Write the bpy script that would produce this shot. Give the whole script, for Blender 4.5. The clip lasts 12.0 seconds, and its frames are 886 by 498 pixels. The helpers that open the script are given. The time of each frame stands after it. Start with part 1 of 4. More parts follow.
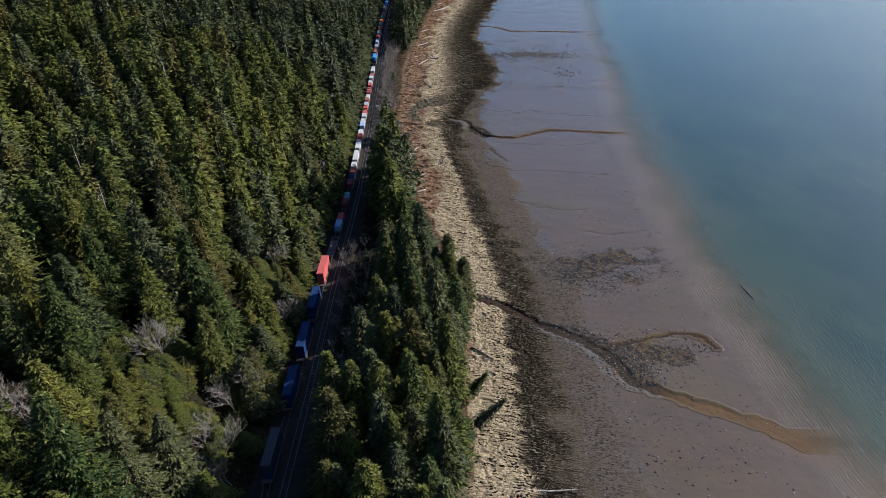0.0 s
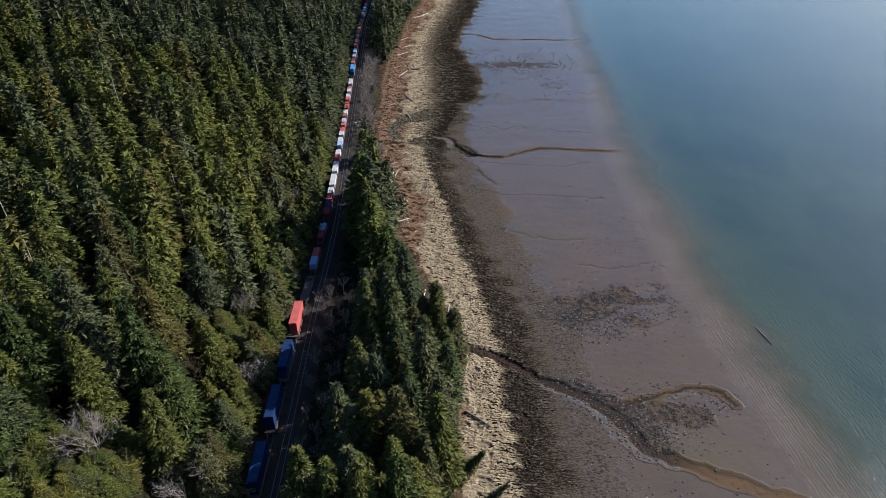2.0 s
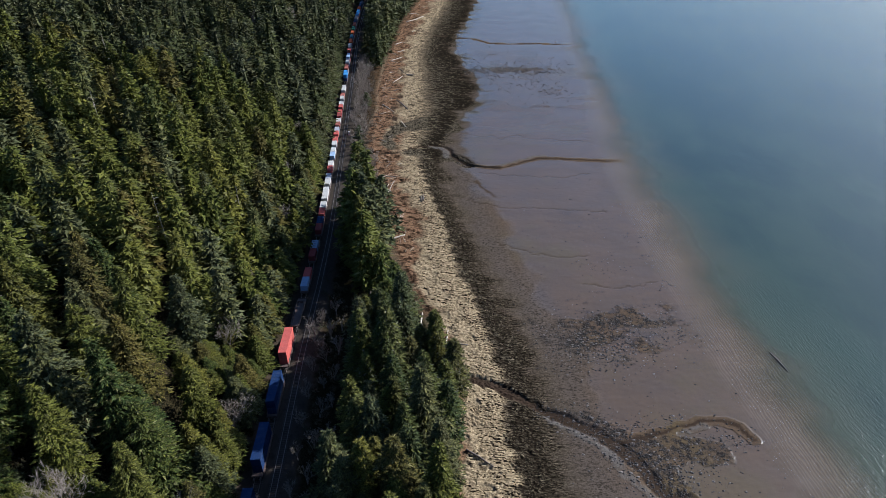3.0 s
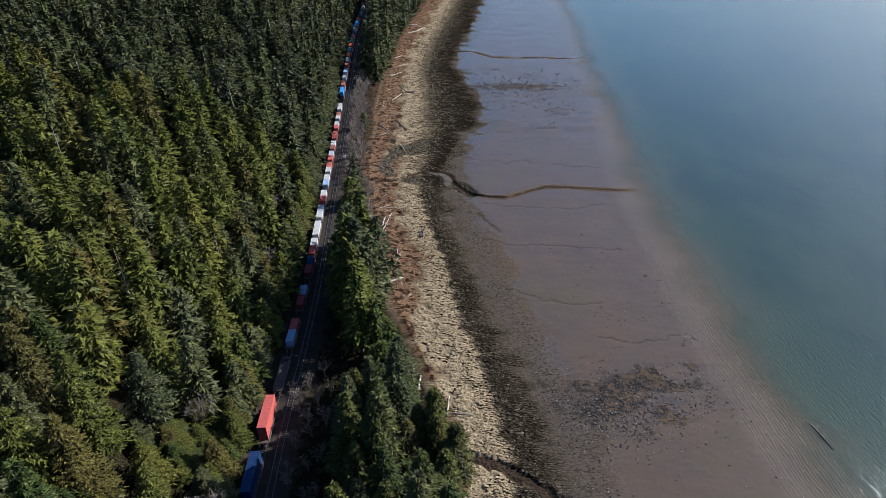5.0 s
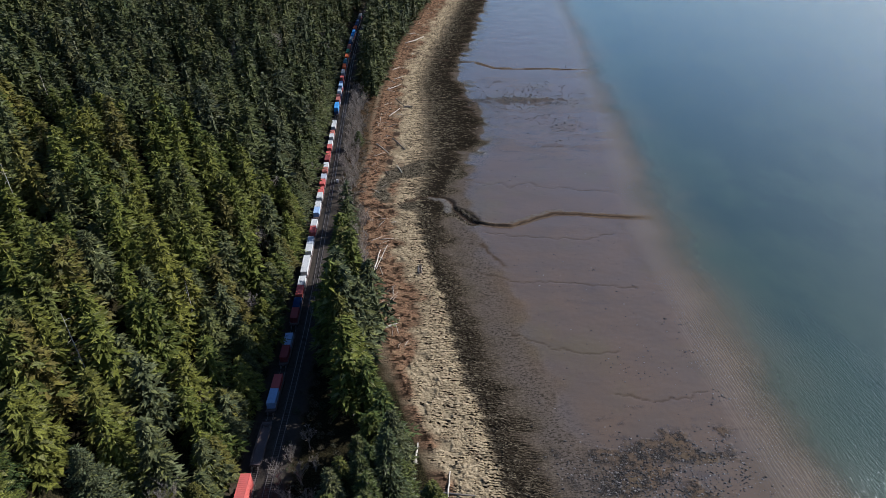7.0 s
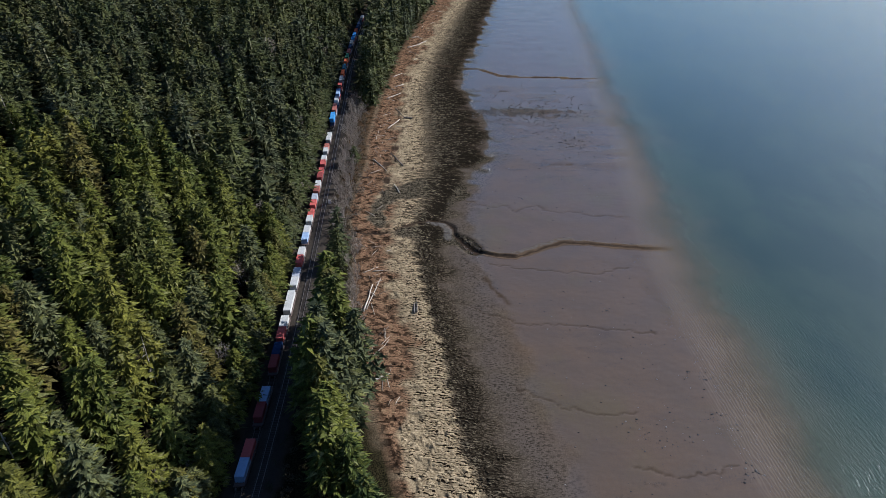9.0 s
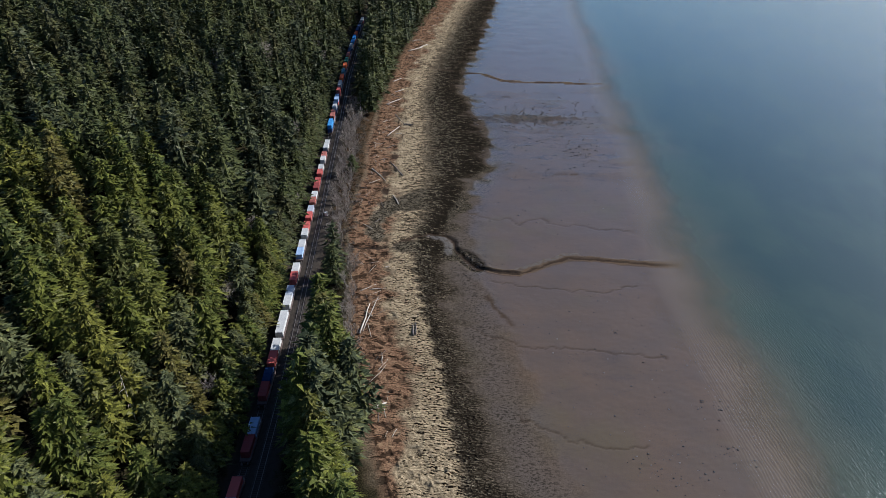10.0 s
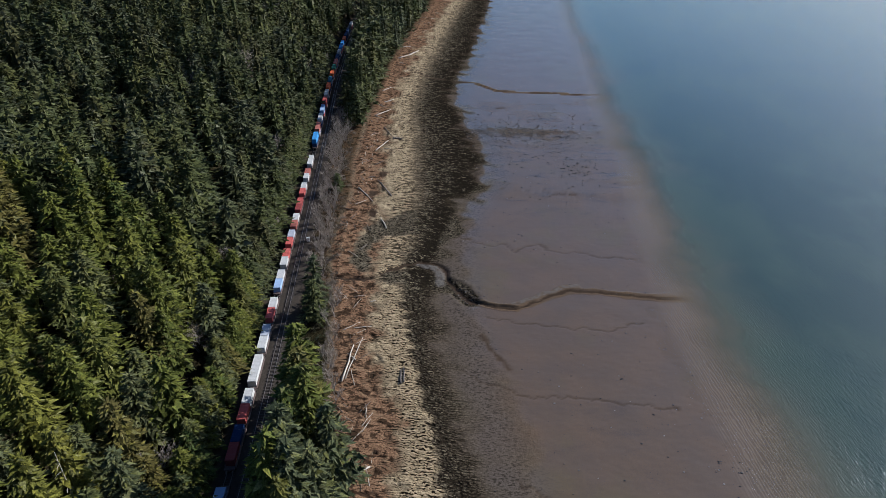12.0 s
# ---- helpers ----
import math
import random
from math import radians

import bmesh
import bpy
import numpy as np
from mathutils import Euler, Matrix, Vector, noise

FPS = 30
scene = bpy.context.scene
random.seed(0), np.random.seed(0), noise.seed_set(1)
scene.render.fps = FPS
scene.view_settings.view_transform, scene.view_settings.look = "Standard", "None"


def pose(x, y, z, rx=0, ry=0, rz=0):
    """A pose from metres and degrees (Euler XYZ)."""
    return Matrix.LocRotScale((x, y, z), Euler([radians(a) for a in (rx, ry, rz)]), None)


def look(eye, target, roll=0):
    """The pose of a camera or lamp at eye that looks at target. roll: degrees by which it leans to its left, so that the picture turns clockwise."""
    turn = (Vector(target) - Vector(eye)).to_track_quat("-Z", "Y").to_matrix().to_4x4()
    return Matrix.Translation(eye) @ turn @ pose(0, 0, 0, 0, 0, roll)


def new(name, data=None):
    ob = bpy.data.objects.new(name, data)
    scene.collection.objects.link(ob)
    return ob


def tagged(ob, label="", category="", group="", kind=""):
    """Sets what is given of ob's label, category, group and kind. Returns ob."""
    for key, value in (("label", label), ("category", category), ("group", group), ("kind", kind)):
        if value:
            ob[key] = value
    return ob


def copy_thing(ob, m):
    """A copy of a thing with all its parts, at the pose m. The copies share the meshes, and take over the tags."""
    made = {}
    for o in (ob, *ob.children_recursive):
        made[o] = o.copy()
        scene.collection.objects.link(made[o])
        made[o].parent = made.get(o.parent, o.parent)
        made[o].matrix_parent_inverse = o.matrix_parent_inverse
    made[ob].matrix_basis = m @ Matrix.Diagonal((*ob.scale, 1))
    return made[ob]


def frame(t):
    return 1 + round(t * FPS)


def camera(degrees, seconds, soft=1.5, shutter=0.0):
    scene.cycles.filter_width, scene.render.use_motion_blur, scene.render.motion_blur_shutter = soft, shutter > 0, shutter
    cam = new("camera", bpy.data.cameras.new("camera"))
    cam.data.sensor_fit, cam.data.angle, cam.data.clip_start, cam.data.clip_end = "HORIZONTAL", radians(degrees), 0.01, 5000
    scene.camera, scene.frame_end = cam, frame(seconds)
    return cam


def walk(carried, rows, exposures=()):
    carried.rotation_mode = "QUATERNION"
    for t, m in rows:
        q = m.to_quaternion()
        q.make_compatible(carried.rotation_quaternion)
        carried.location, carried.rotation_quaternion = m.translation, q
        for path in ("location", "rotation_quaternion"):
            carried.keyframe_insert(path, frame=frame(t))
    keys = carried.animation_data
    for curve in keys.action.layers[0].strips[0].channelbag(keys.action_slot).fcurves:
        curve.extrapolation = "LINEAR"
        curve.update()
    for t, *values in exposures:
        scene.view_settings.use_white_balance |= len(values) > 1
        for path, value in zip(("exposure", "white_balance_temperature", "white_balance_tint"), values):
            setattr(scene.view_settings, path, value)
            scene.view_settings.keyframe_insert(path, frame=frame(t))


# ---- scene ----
cam = camera(71.8, 12.0, 0.65)
EXPOSURE, KELVIN, TINT = 0.7, 5375.0, 10.0
PATH = [
    (0, (1.892, 5.909, 132.761), (1.824, 7.606, 131.705), -1.7),
    (0.5, (1.293, 12.489, 132.784), (1.239, 14.187, 131.728), -1.6),
    (1, (0.702, 19.056, 132.824), (0.665, 20.753, 131.768), -1.4),
    (1.5, (0.12, 25.586, 132.884), (0.099, 27.285, 131.829), -1.4),
    (2, (-0.454, 32.088, 132.96), (-0.461, 33.788, 131.906), -1.3),
    (2.5, (-1.026, 38.576, 133.06), (-1.018, 40.276, 132.006), -1.3),
    (3, (-1.527, 45.059, 133.192), (-1.516, 46.76, 132.139), -1.2),
    (5, (-1.276, 71.256, 135.161), (-1.266, 72.963, 134.118), -1.0),
    (5.5, (-1.149, 77.66, 135.406), (-1.14, 79.368, 134.366), -1.1),
    (6, (-1.026, 83.921, 135.58), (-1.017, 85.631, 134.542), -1.0),
    (6.5, (-0.886, 90.13, 135.708), (-0.877, 91.841, 134.672), -1.1),
    (7, (-0.695, 96.423, 135.792), (-0.686, 98.134, 134.756), -1.1),
    (9, (0.929, 123.081, 135.687), (0.93, 124.789, 134.647), -0.4),
    (9.5, (1.081, 129.328, 135.711), (1.08, 131.036, 134.671), -0.4),
    (10, (1.013, 135.194, 135.776), (1.012, 136.903, 134.736), -0.2),
    (10.5, (0.846, 140.834, 135.862), (0.846, 142.544, 134.824), -0.3),
    (11, (0.719, 146.387, 135.943), (0.728, 148.097, 134.905), -0.1),
    (11.5, (0.681, 151.919, 136.003), (0.701, 153.629, 134.966), 0.2),
    (12, (0.704, 157.434, 136.041), (0.735, 159.143, 135.003), 0.6),
]
walk(cam, [(t, look(eye, target, roll)) for t, eye, target, roll in PATH], [(t, EXPOSURE + e, KELVIN, TINT) for t, e in ((0.0, 0.04), (5.5, 0.02), (12.0, -0.15))])

# ---- light: a clear spring day, the sun over the water, ahead and to the seaward side ----
SUN_AZIMUTH, SUN_HEIGHT = 64.0, 28.0
world = bpy.data.worlds.new("sky")
scene.world = world
world.use_nodes = True
sky = world.node_tree.nodes.new("ShaderNodeTexSky")
sky.sky_type = "NISHITA"
sky.sun_disc = False
sky.sun_elevation, sky.sun_rotation = radians(SUN_HEIGHT), radians(SUN_AZIMUTH)
sky.air_density, sky.dust_density, sky.ozone_density = 1.1, 1.9, 5.5
background = world.node_tree.nodes["Background"]
background.inputs["Strength"].default_value = 0.081
world.node_tree.links.new(sky.outputs["Color"], background.inputs["Color"])
to_sun = Vector((math.sin(radians(SUN_AZIMUTH)) * math.cos(radians(SUN_HEIGHT)), math.cos(radians(SUN_AZIMUTH)) * math.cos(radians(SUN_HEIGHT)), math.sin(radians(SUN_HEIGHT))))
sun = new("sun", bpy.data.lights.new("sun", "SUN"))
sun.data.energy, sun.data.angle, sun.data.color = 5.4, radians(0.6), (1.0, 0.91, 0.79)
sun.matrix_world = look(to_sun * 400, (0, 0, 0))


# ---- material tools ----
class Shader:
    """A node material with short calls for its nodes."""

    def __init__(self, name, rough=0.7, spec=0.5):
        self.mat = bpy.data.materials.new(name)
        self.mat.use_nodes = True
        self.nodes, self.links = self.mat.node_tree.nodes, self.mat.node_tree.links
        self.bsdf = self.nodes["Principled BSDF"]
        self.bsdf.inputs["Roughness"].default_value = rough
        self.bsdf.inputs["Specular IOR Level"].default_value = spec

    def put(self, socket, value):
        if hasattr(value, "is_output"):
            self.links.new(value, socket)
        elif isinstance(value, (tuple, list)) and len(value) == 3 and len(socket.default_value) == 4:
            socket.default_value = (*value, 1)
        else:
            socket.default_value = value

    def coords(self, kind="Object", scale=(1, 1, 1), turn=0.0):
        mapping = self.nodes.new("ShaderNodeMapping")
        mapping.inputs["Scale"].default_value = scale
        mapping.inputs["Rotation"].default_value = (0, 0, radians(turn))
        self.links.new(self.nodes.new("ShaderNodeTexCoord").outputs[kind], mapping.inputs["Vector"])
        return mapping.outputs["Vector"]

    def place(self, scale=(1, 1, 1), turn=0.0):
        mapping = self.nodes.new("ShaderNodeMapping")
        mapping.inputs["Scale"].default_value = scale
        mapping.inputs["Rotation"].default_value = (0, 0, radians(turn))
        self.links.new(self.nodes.new("ShaderNodeNewGeometry").outputs["Position"], mapping.inputs["Vector"])
        return mapping.outputs["Vector"]

    def noise(self, scale, detail=4.0, vector=None, rough=0.55, warp=0.0):
        node = self.nodes.new("ShaderNodeTexNoise")
        node.inputs["Scale"].default_value, node.inputs["Detail"].default_value = scale, detail
        node.inputs["Roughness"].default_value, node.inputs["Distortion"].default_value = rough, warp
        self.links.new(vector if vector is not None else self.place(), node.inputs["Vector"])
        return node.outputs["Fac"]

    def cells(self, scale, vector, warp):
        """How near the edge of an uneven cell each place lies."""
        stir = self.nodes.new("ShaderNodeTexNoise")
        stir.inputs["Scale"].default_value, stir.inputs["Detail"].default_value = 0.5, 4.0
        self.links.new(self.place(), stir.inputs["Vector"])
        push = self.nodes.new("ShaderNodeVectorMath")
        push.operation = "MULTIPLY_ADD"
        self.links.new(stir.outputs["Color"], push.inputs[0])
        push.inputs[1].default_value = (warp * 0.4, warp, 0)
        self.links.new(vector, push.inputs[2])
        node = self.nodes.new("ShaderNodeTexVoronoi")
        node.feature, node.voronoi_dimensions = "DISTANCE_TO_EDGE", "2D"
        node.inputs["Scale"].default_value = scale
        self.links.new(push.outputs["Vector"], node.inputs["Vector"])
        return node.outputs["Distance"]

    def ramp(self, value, low, high, a=0.0, b=1.0):
        node = self.nodes.new("ShaderNodeMapRange")
        node.interpolation_type = "SMOOTHSTEP"
        self.put(node.inputs["Value"], value)
        for key, v in (("From Min", low), ("From Max", high), ("To Min", a), ("To Max", b)):
            node.inputs[key].default_value = v
        return node.outputs["Result"]

    def sums(self, kind, a, b):
        node = self.nodes.new("ShaderNodeMath")
        node.operation = kind
        self.put(node.inputs[0], a)
        self.put(node.inputs[1], b)
        return node.outputs[0]

    def mix(self, fac, a, b):
        node = self.nodes.new("ShaderNodeMix")
        node.data_type = "RGBA"
        self.put(node.inputs[0], fac)
        self.put(node.inputs[6], a)
        self.put(node.inputs[7], b)
        return node.outputs[2]

    def mask(self, name):
        node = self.nodes.new("ShaderNodeAttribute")
        node.attribute_name = name
        return node.outputs["Fac"]

    def bump(self, height, strength, distance):
        node = self.nodes.new("ShaderNodeBump")
        node.inputs["Strength"].default_value, node.inputs["Distance"].default_value = strength, distance
        self.links.new(height, node.inputs["Height"])
        self.links.new(node.outputs["Normal"], self.bsdf.inputs["Normal"])

    def colour(self, value):
        self.put(self.bsdf.inputs["Base Color"], value)
        return self.mat


def paint(name, colour, rough=0.55, metal=0.0, dirt=(0.12, 0.1, 0.08), amount=0.35, grain=1.5, gloss=0.5):
    s = Shader(name, rough, gloss)
    s.bsdf.inputs["Metallic"].default_value = metal
    stain = s.ramp(s.noise(grain, 6), 0.42, 0.75, 0, amount)
    base = s.mix(s.noise(grain * 6, 3), tuple(c * 0.85 for c in colour), tuple(min(1, c * 1.12) for c in colour))
    return s.colour(s.mix(stain, base, dirt))


# Ground: masks tell what lies where; noise gives it grain.
def ground_material():
    s = Shader("shore_and_forest_ground", 0.85, 0.5)
    fine, mid, broad = s.noise(2.6, 6), s.noise(0.55, 5), s.noise(0.06, 4)
    speck = s.noise(9.0, 3)
    mud = s.mix(s.ramp(broad, 0.3, 0.7), (0.096, 0.063, 0.037), (0.082, 0.057, 0.037))
    mud = s.mix(s.ramp(s.noise(0.022, 4, None, 0.6), 0.5, 0.66, 0, 0.55), mud, (0.088, 0.066, 0.03))
    mud = s.mix(s.ramp(fine, 0.35, 0.75, 0, 0.3), mud, (0.06, 0.047, 0.038))
    streak = s.sums("MULTIPLY", s.ramp(s.noise(0.11, 6, s.place((0.4, 1, 1)), 0.65, 0.4), 0.5, 0.7), s.sums("MAXIMUM", s.mask("streak"), s.ramp(s.noise(0.02, 3), 0.45, 0.65, 0.1, 0.5)))
    mud = s.mix(s.sums("MULTIPLY", streak, s.ramp(fine, 0.35, 0.6, 0.3, 1)), mud, (0.045, 0.037, 0.033))
    mud = s.mix(s.ramp(s.noise(1.3, 2), 0.7, 0.78, 0, 0.6), mud, (0.05, 0.044, 0.042))
    grit = s.sums("MULTIPLY", s.mask("grit"), s.ramp(s.noise(2.2, 3, s.place((0.5, 1, 1))), 0.48, 0.62))
    mud = s.mix(s.sums("MULTIPLY", s.mask("grit"), 0.8), mud, (0.082, 0.066, 0.054))
    mud = s.mix(grit, mud, (0.03, 0.024, 0.018))
    gravel = s.sums("MULTIPLY", s.mask("gravel"), s.ramp(s.noise(0.5, 5, None, 0.7), 0.42, 0.58))
    ridges = s.nodes.new("ShaderNodeTexWave")
    ridges.inputs["Scale"].default_value, ridges.inputs["Distortion"].default_value = 0.34, 7.0
    ridges.inputs["Detail"].default_value, ridges.inputs["Detail Scale"].default_value = 2.0, 1.4
    s.links.new(s.place((1, 0.25, 0), -14), ridges.inputs["Vector"])
    # Tan crests over brown stripes: light and shade of sand ripples, painted flat.
    ripple = s.sums("MULTIPLY", s.mask("ripple"), s.ramp(ridges.outputs["Fac"], 0.45, 0.8))
    mud = s.mix(s.mask("ripple"), mud, s.mix(s.ramp(mid, 0.3, 0.7), (0.095, 0.068, 0.044), (0.12, 0.088, 0.058)))
    mud = s.mix(s.sums("MULTIPLY", ripple, 0.85), mud, (0.185, 0.138, 0.092))
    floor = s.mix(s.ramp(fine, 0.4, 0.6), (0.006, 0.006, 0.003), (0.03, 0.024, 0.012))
    stone = s.mix(speck, (0.025, 0.02, 0.016), (0.07, 0.057, 0.045))
    stone = s.mix(s.ramp(mid, 0.45, 0.7, 0, 0.6), stone, (0.027, 0.023, 0.018))
    red = s.mix(s.ramp(fine, 0.3, 0.7), (0.07, 0.038, 0.021), (0.23, 0.135, 0.075))
    red = s.mix(s.ramp(mid, 0.5, 0.72, 0, 0.5), red, (0.28, 0.19, 0.105))
    # Dark brown blotches: hollows in the debris, their shadow painted as colour.
    red = s.mix(s.ramp(s.noise(0.42, 4, s.place((0.75, 1, 1)), 0.6, 0.5), 0.52, 0.56, 0, 0.92), red, (0.03, 0.018, 0.011))
    tan = s.mix(s.ramp(fine, 0.3, 0.7), (0.19, 0.14, 0.08), (0.42, 0.325, 0.195))
    tan = s.mix(s.ramp(mid, 0.5, 0.75, 0, 0.5), tan, (0.2, 0.14, 0.08))
    dashes = s.noise(0.72, 5, s.place((0.4, 1, 1), 4), 0.68, 0.4)
    dark = s.mix(s.ramp(fine, 0.3, 0.75), (0.07, 0.056, 0.036), (0.2, 0.165, 0.11))
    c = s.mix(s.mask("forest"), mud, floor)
    c = s.mix(s.mask("ballast"), c, stone)
    c = s.mix(s.mask("red"), c, red)
    c = s.mix(s.mask("tan"), c, tan)
    dark = s.mix(s.sums("MULTIPLY", s.ramp(s.mask("algae"), 0.0, 0.7, 0.35, 1.0), s.ramp(s.sums("SUBTRACT", dashes, s.ramp(s.mask("weed"), 0.0, 0.9, -0.02, 0.07)), 0.535, 0.485, 0.0, 1.0)), dark, (0.014, 0.011, 0.007))
    c = s.mix(s.mask("dark"), c, dark)
    c = s.mix(gravel, c, s.mix(s.ramp(s.noise(3.2, 3), 0.5, 0.68), (0.018, 0.015, 0.013), (0.08, 0.073, 0.067)))
    runnels = s.nodes.new("ShaderNodeTexWave")
    runnels.bands_direction = "Y"
    runnels.inputs["Scale"].default_value, runnels.inputs["Distortion"].default_value = 0.35, 13.0
    runnels.inputs["Detail"].default_value, runnels.inputs["Detail Scale"].default_value, runnels.inputs["Detail Roughness"].default_value = 3.5, 1.0, 0.6
    s.links.new(s.place((0.6, 1, 0), 6), runnels.inputs["Vector"])
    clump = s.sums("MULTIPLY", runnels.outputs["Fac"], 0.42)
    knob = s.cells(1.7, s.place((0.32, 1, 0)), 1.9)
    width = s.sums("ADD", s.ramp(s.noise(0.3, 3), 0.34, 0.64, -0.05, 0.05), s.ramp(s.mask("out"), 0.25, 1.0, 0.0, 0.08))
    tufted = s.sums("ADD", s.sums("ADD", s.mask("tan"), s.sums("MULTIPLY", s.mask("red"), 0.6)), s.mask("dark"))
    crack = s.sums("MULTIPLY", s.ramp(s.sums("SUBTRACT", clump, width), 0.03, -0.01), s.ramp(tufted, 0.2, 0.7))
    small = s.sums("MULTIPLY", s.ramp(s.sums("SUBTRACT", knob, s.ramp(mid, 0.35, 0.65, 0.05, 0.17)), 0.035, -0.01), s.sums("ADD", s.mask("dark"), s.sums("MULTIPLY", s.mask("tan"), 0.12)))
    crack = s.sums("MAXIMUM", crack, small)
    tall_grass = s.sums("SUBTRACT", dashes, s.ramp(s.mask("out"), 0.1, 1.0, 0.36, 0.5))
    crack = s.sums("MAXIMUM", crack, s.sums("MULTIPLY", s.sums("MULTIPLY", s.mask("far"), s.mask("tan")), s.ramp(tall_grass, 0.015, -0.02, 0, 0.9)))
    # Near-black cracks and gullies: wet mud with the shade of the recess painted in.
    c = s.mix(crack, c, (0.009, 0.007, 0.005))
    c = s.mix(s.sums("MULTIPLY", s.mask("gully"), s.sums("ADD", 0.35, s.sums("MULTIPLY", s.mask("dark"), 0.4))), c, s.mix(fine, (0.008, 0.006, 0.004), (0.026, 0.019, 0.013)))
    c = s.mix(s.mask("wet"), c, s.mix(fine, (0.026, 0.018, 0.013), (0.052, 0.035, 0.023)))
    c = s.mix(s.sums("MULTIPLY", s.mask("bank"), s.ramp(mid, 0.3, 0.6, 0.2, 0.8)), c, s.mix(speck, (0.06, 0.052, 0.045), (0.15, 0.135, 0.12)))
    c = s.mix(s.mask("silt"), c, s.mix(mid, (0.088, 0.053, 0.028), (0.13, 0.08, 0.042)))
    wet_mud = s.ramp(s.mask("sheen"), 0.15, 0.95)
    film = s.sums("SUBTRACT", s.ramp(wet_mud, 0.0, 1.0, 0, 0.42), s.sums("ADD", s.sums("MULTIPLY", s.mask("wet"), 0.56), s.sums("MULTIPLY", s.mask("bank"), 0.6)))
    s.put(s.bsdf.inputs["Specular IOR Level"], s.sums("MAXIMUM", film, 0.0))
    s.put(s.bsdf.inputs["Roughness"], s.ramp(broad, 0.25, 0.75, 0.16, 0.22))
    rough_ground = s.sums("MULTIPLY", s.sums("ADD", fine, s.sums("MULTIPLY", mid, 1.5)), s.ramp(wet_mud, 0, 1, 1.0, 0.18))
    s.bump(s.sums("SUBTRACT", rough_ground, s.sums("MULTIPLY", crack, 1.6)), 0.7, 0.16)
    return s.colour(c)


def water_material():
    s = Shader("sea_water", 0.09)
    s.bsdf.inputs["IOR"].default_value = 1.33
    depth = s.sums("ADD", s.mask("depth"), s.sums("MULTIPLY", s.sums("SUBTRACT", s.noise(0.035, 4), 0.5), 0.55))
    c = s.mix(s.ramp(depth, 0.12, 0.7), (0.135, 0.108, 0.072), (0.062, 0.066, 0.042))
    c = s.mix(s.ramp(depth, 0.4, 1.15), c, (0.02, 0.037, 0.029))
    c = s.mix(s.ramp(s.noise(0.02, 5, s.place((1, 0.6, 1), 20)), 0.42, 0.62, 0, 0.6), c, (0.036, 0.056, 0.036))
    s.put(s.bsdf.inputs["Alpha"], s.ramp(depth, 0.02, 0.7, 0.08, 1.0))
    waves = s.nodes.new("ShaderNodeTexWave")
    waves.inputs["Scale"].default_value, waves.inputs["Distortion"].default_value = 0.33, 14.0
    waves.inputs["Detail"].default_value, waves.inputs["Detail Scale"].default_value = 3.0, 0.8
    s.links.new(s.place((1, 0.35, 1), -12), waves.inputs["Vector"])
    chop = s.noise(0.95, 6, s.place((1, 0.4, 1), -15), 0.65, 0.8)
    s.bump(s.sums("ADD", s.sums("MULTIPLY", waves.outputs["Fac"], 0.17), chop), 0.4, 0.32)
    return s.colour(c)


def foliage(name, by_object, mottle=0.8, spruce=0.0, lichen=0.25):
    s = Shader(name, 0.75, 0.08)
    if by_object:
        tint = s.nodes.new("ShaderNodeObjectInfo").outputs["Random"]
    else:
        tint = s.mask("tint")
    leaf = s.nodes.new("ShaderNodeNewGeometry").outputs["Random Per Island"]
    c = s.mix(s.ramp(tint, 0.0, 0.5), (0.045, 0.068, 0.017), (0.11, 0.118, 0.019))
    c = s.mix(s.ramp(tint, 0.5, 1.0), c, (0.155, 0.138, 0.022))
    grey = s.sums("FRACT", s.sums("MULTIPLY", tint, 7.31), 0.0)
    c = s.mix(s.ramp(grey, 0.7, 0.9, 0, 0.65), c, (0.09, 0.094, 0.056))
    c = s.mix(s.ramp(grey, 0.14, 0.04, 0, 0.7), c, (0.11, 0.078, 0.024))
    # Sprays vary at random from sunlit yellow to gap-dark green, painted in.
    c = s.mix(s.ramp(leaf, 0.5, 1.0, 0, 0.45), c, (0.2, 0.185, 0.024))
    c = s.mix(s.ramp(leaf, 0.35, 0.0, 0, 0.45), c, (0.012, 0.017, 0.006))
    # Duller grey-green also darkens far and shore trees, in place of their shade.
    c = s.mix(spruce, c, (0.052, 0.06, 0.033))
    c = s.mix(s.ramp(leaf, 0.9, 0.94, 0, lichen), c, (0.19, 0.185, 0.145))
    # Dark flecks paint the shaded gaps between twigs into the needles.
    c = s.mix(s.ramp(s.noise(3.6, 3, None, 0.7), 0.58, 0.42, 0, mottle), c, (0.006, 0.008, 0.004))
    c = s.mix(s.ramp(s.noise(5.0, 2), 0.6, 0.72, 0, 0.4), c, (0.17, 0.17, 0.05))
    return s.colour(c)


GROUND, WATER = ground_material(), water_material()
# Far and shore needles are darkened copies: shade put into the foliage colour.
NEEDLES, MASS_NEEDLES, FAR_NEEDLES = foliage("conifer_needles", True), foliage("forest_needles", False, 0.55), foliage("shaded_distant_needles", False, 0.65, 0.55, 0.35)
SHORE_NEEDLES = foliage("shaded_shore_spruce_needles", True, 0.75, 0.22, 0.6)
BARK = paint("conifer_bark", (0.07, 0.055, 0.042), 0.9, grain=3)
TWIGS = paint("bare_alder_wood", (0.24, 0.195, 0.155), 0.85, grain=2, amount=0.2)
DRIFT = paint("bleached_driftwood", (0.4, 0.345, 0.275), 0.85, dirt=(0.25, 0.19, 0.13), amount=0.6, grain=1.2)
DARK_WOOD = paint("wet_dark_driftwood", (0.1, 0.08, 0.065), 0.8)
STEEL = paint("rusty_steel", (0.1, 0.075, 0.06), 0.6, 0.4)
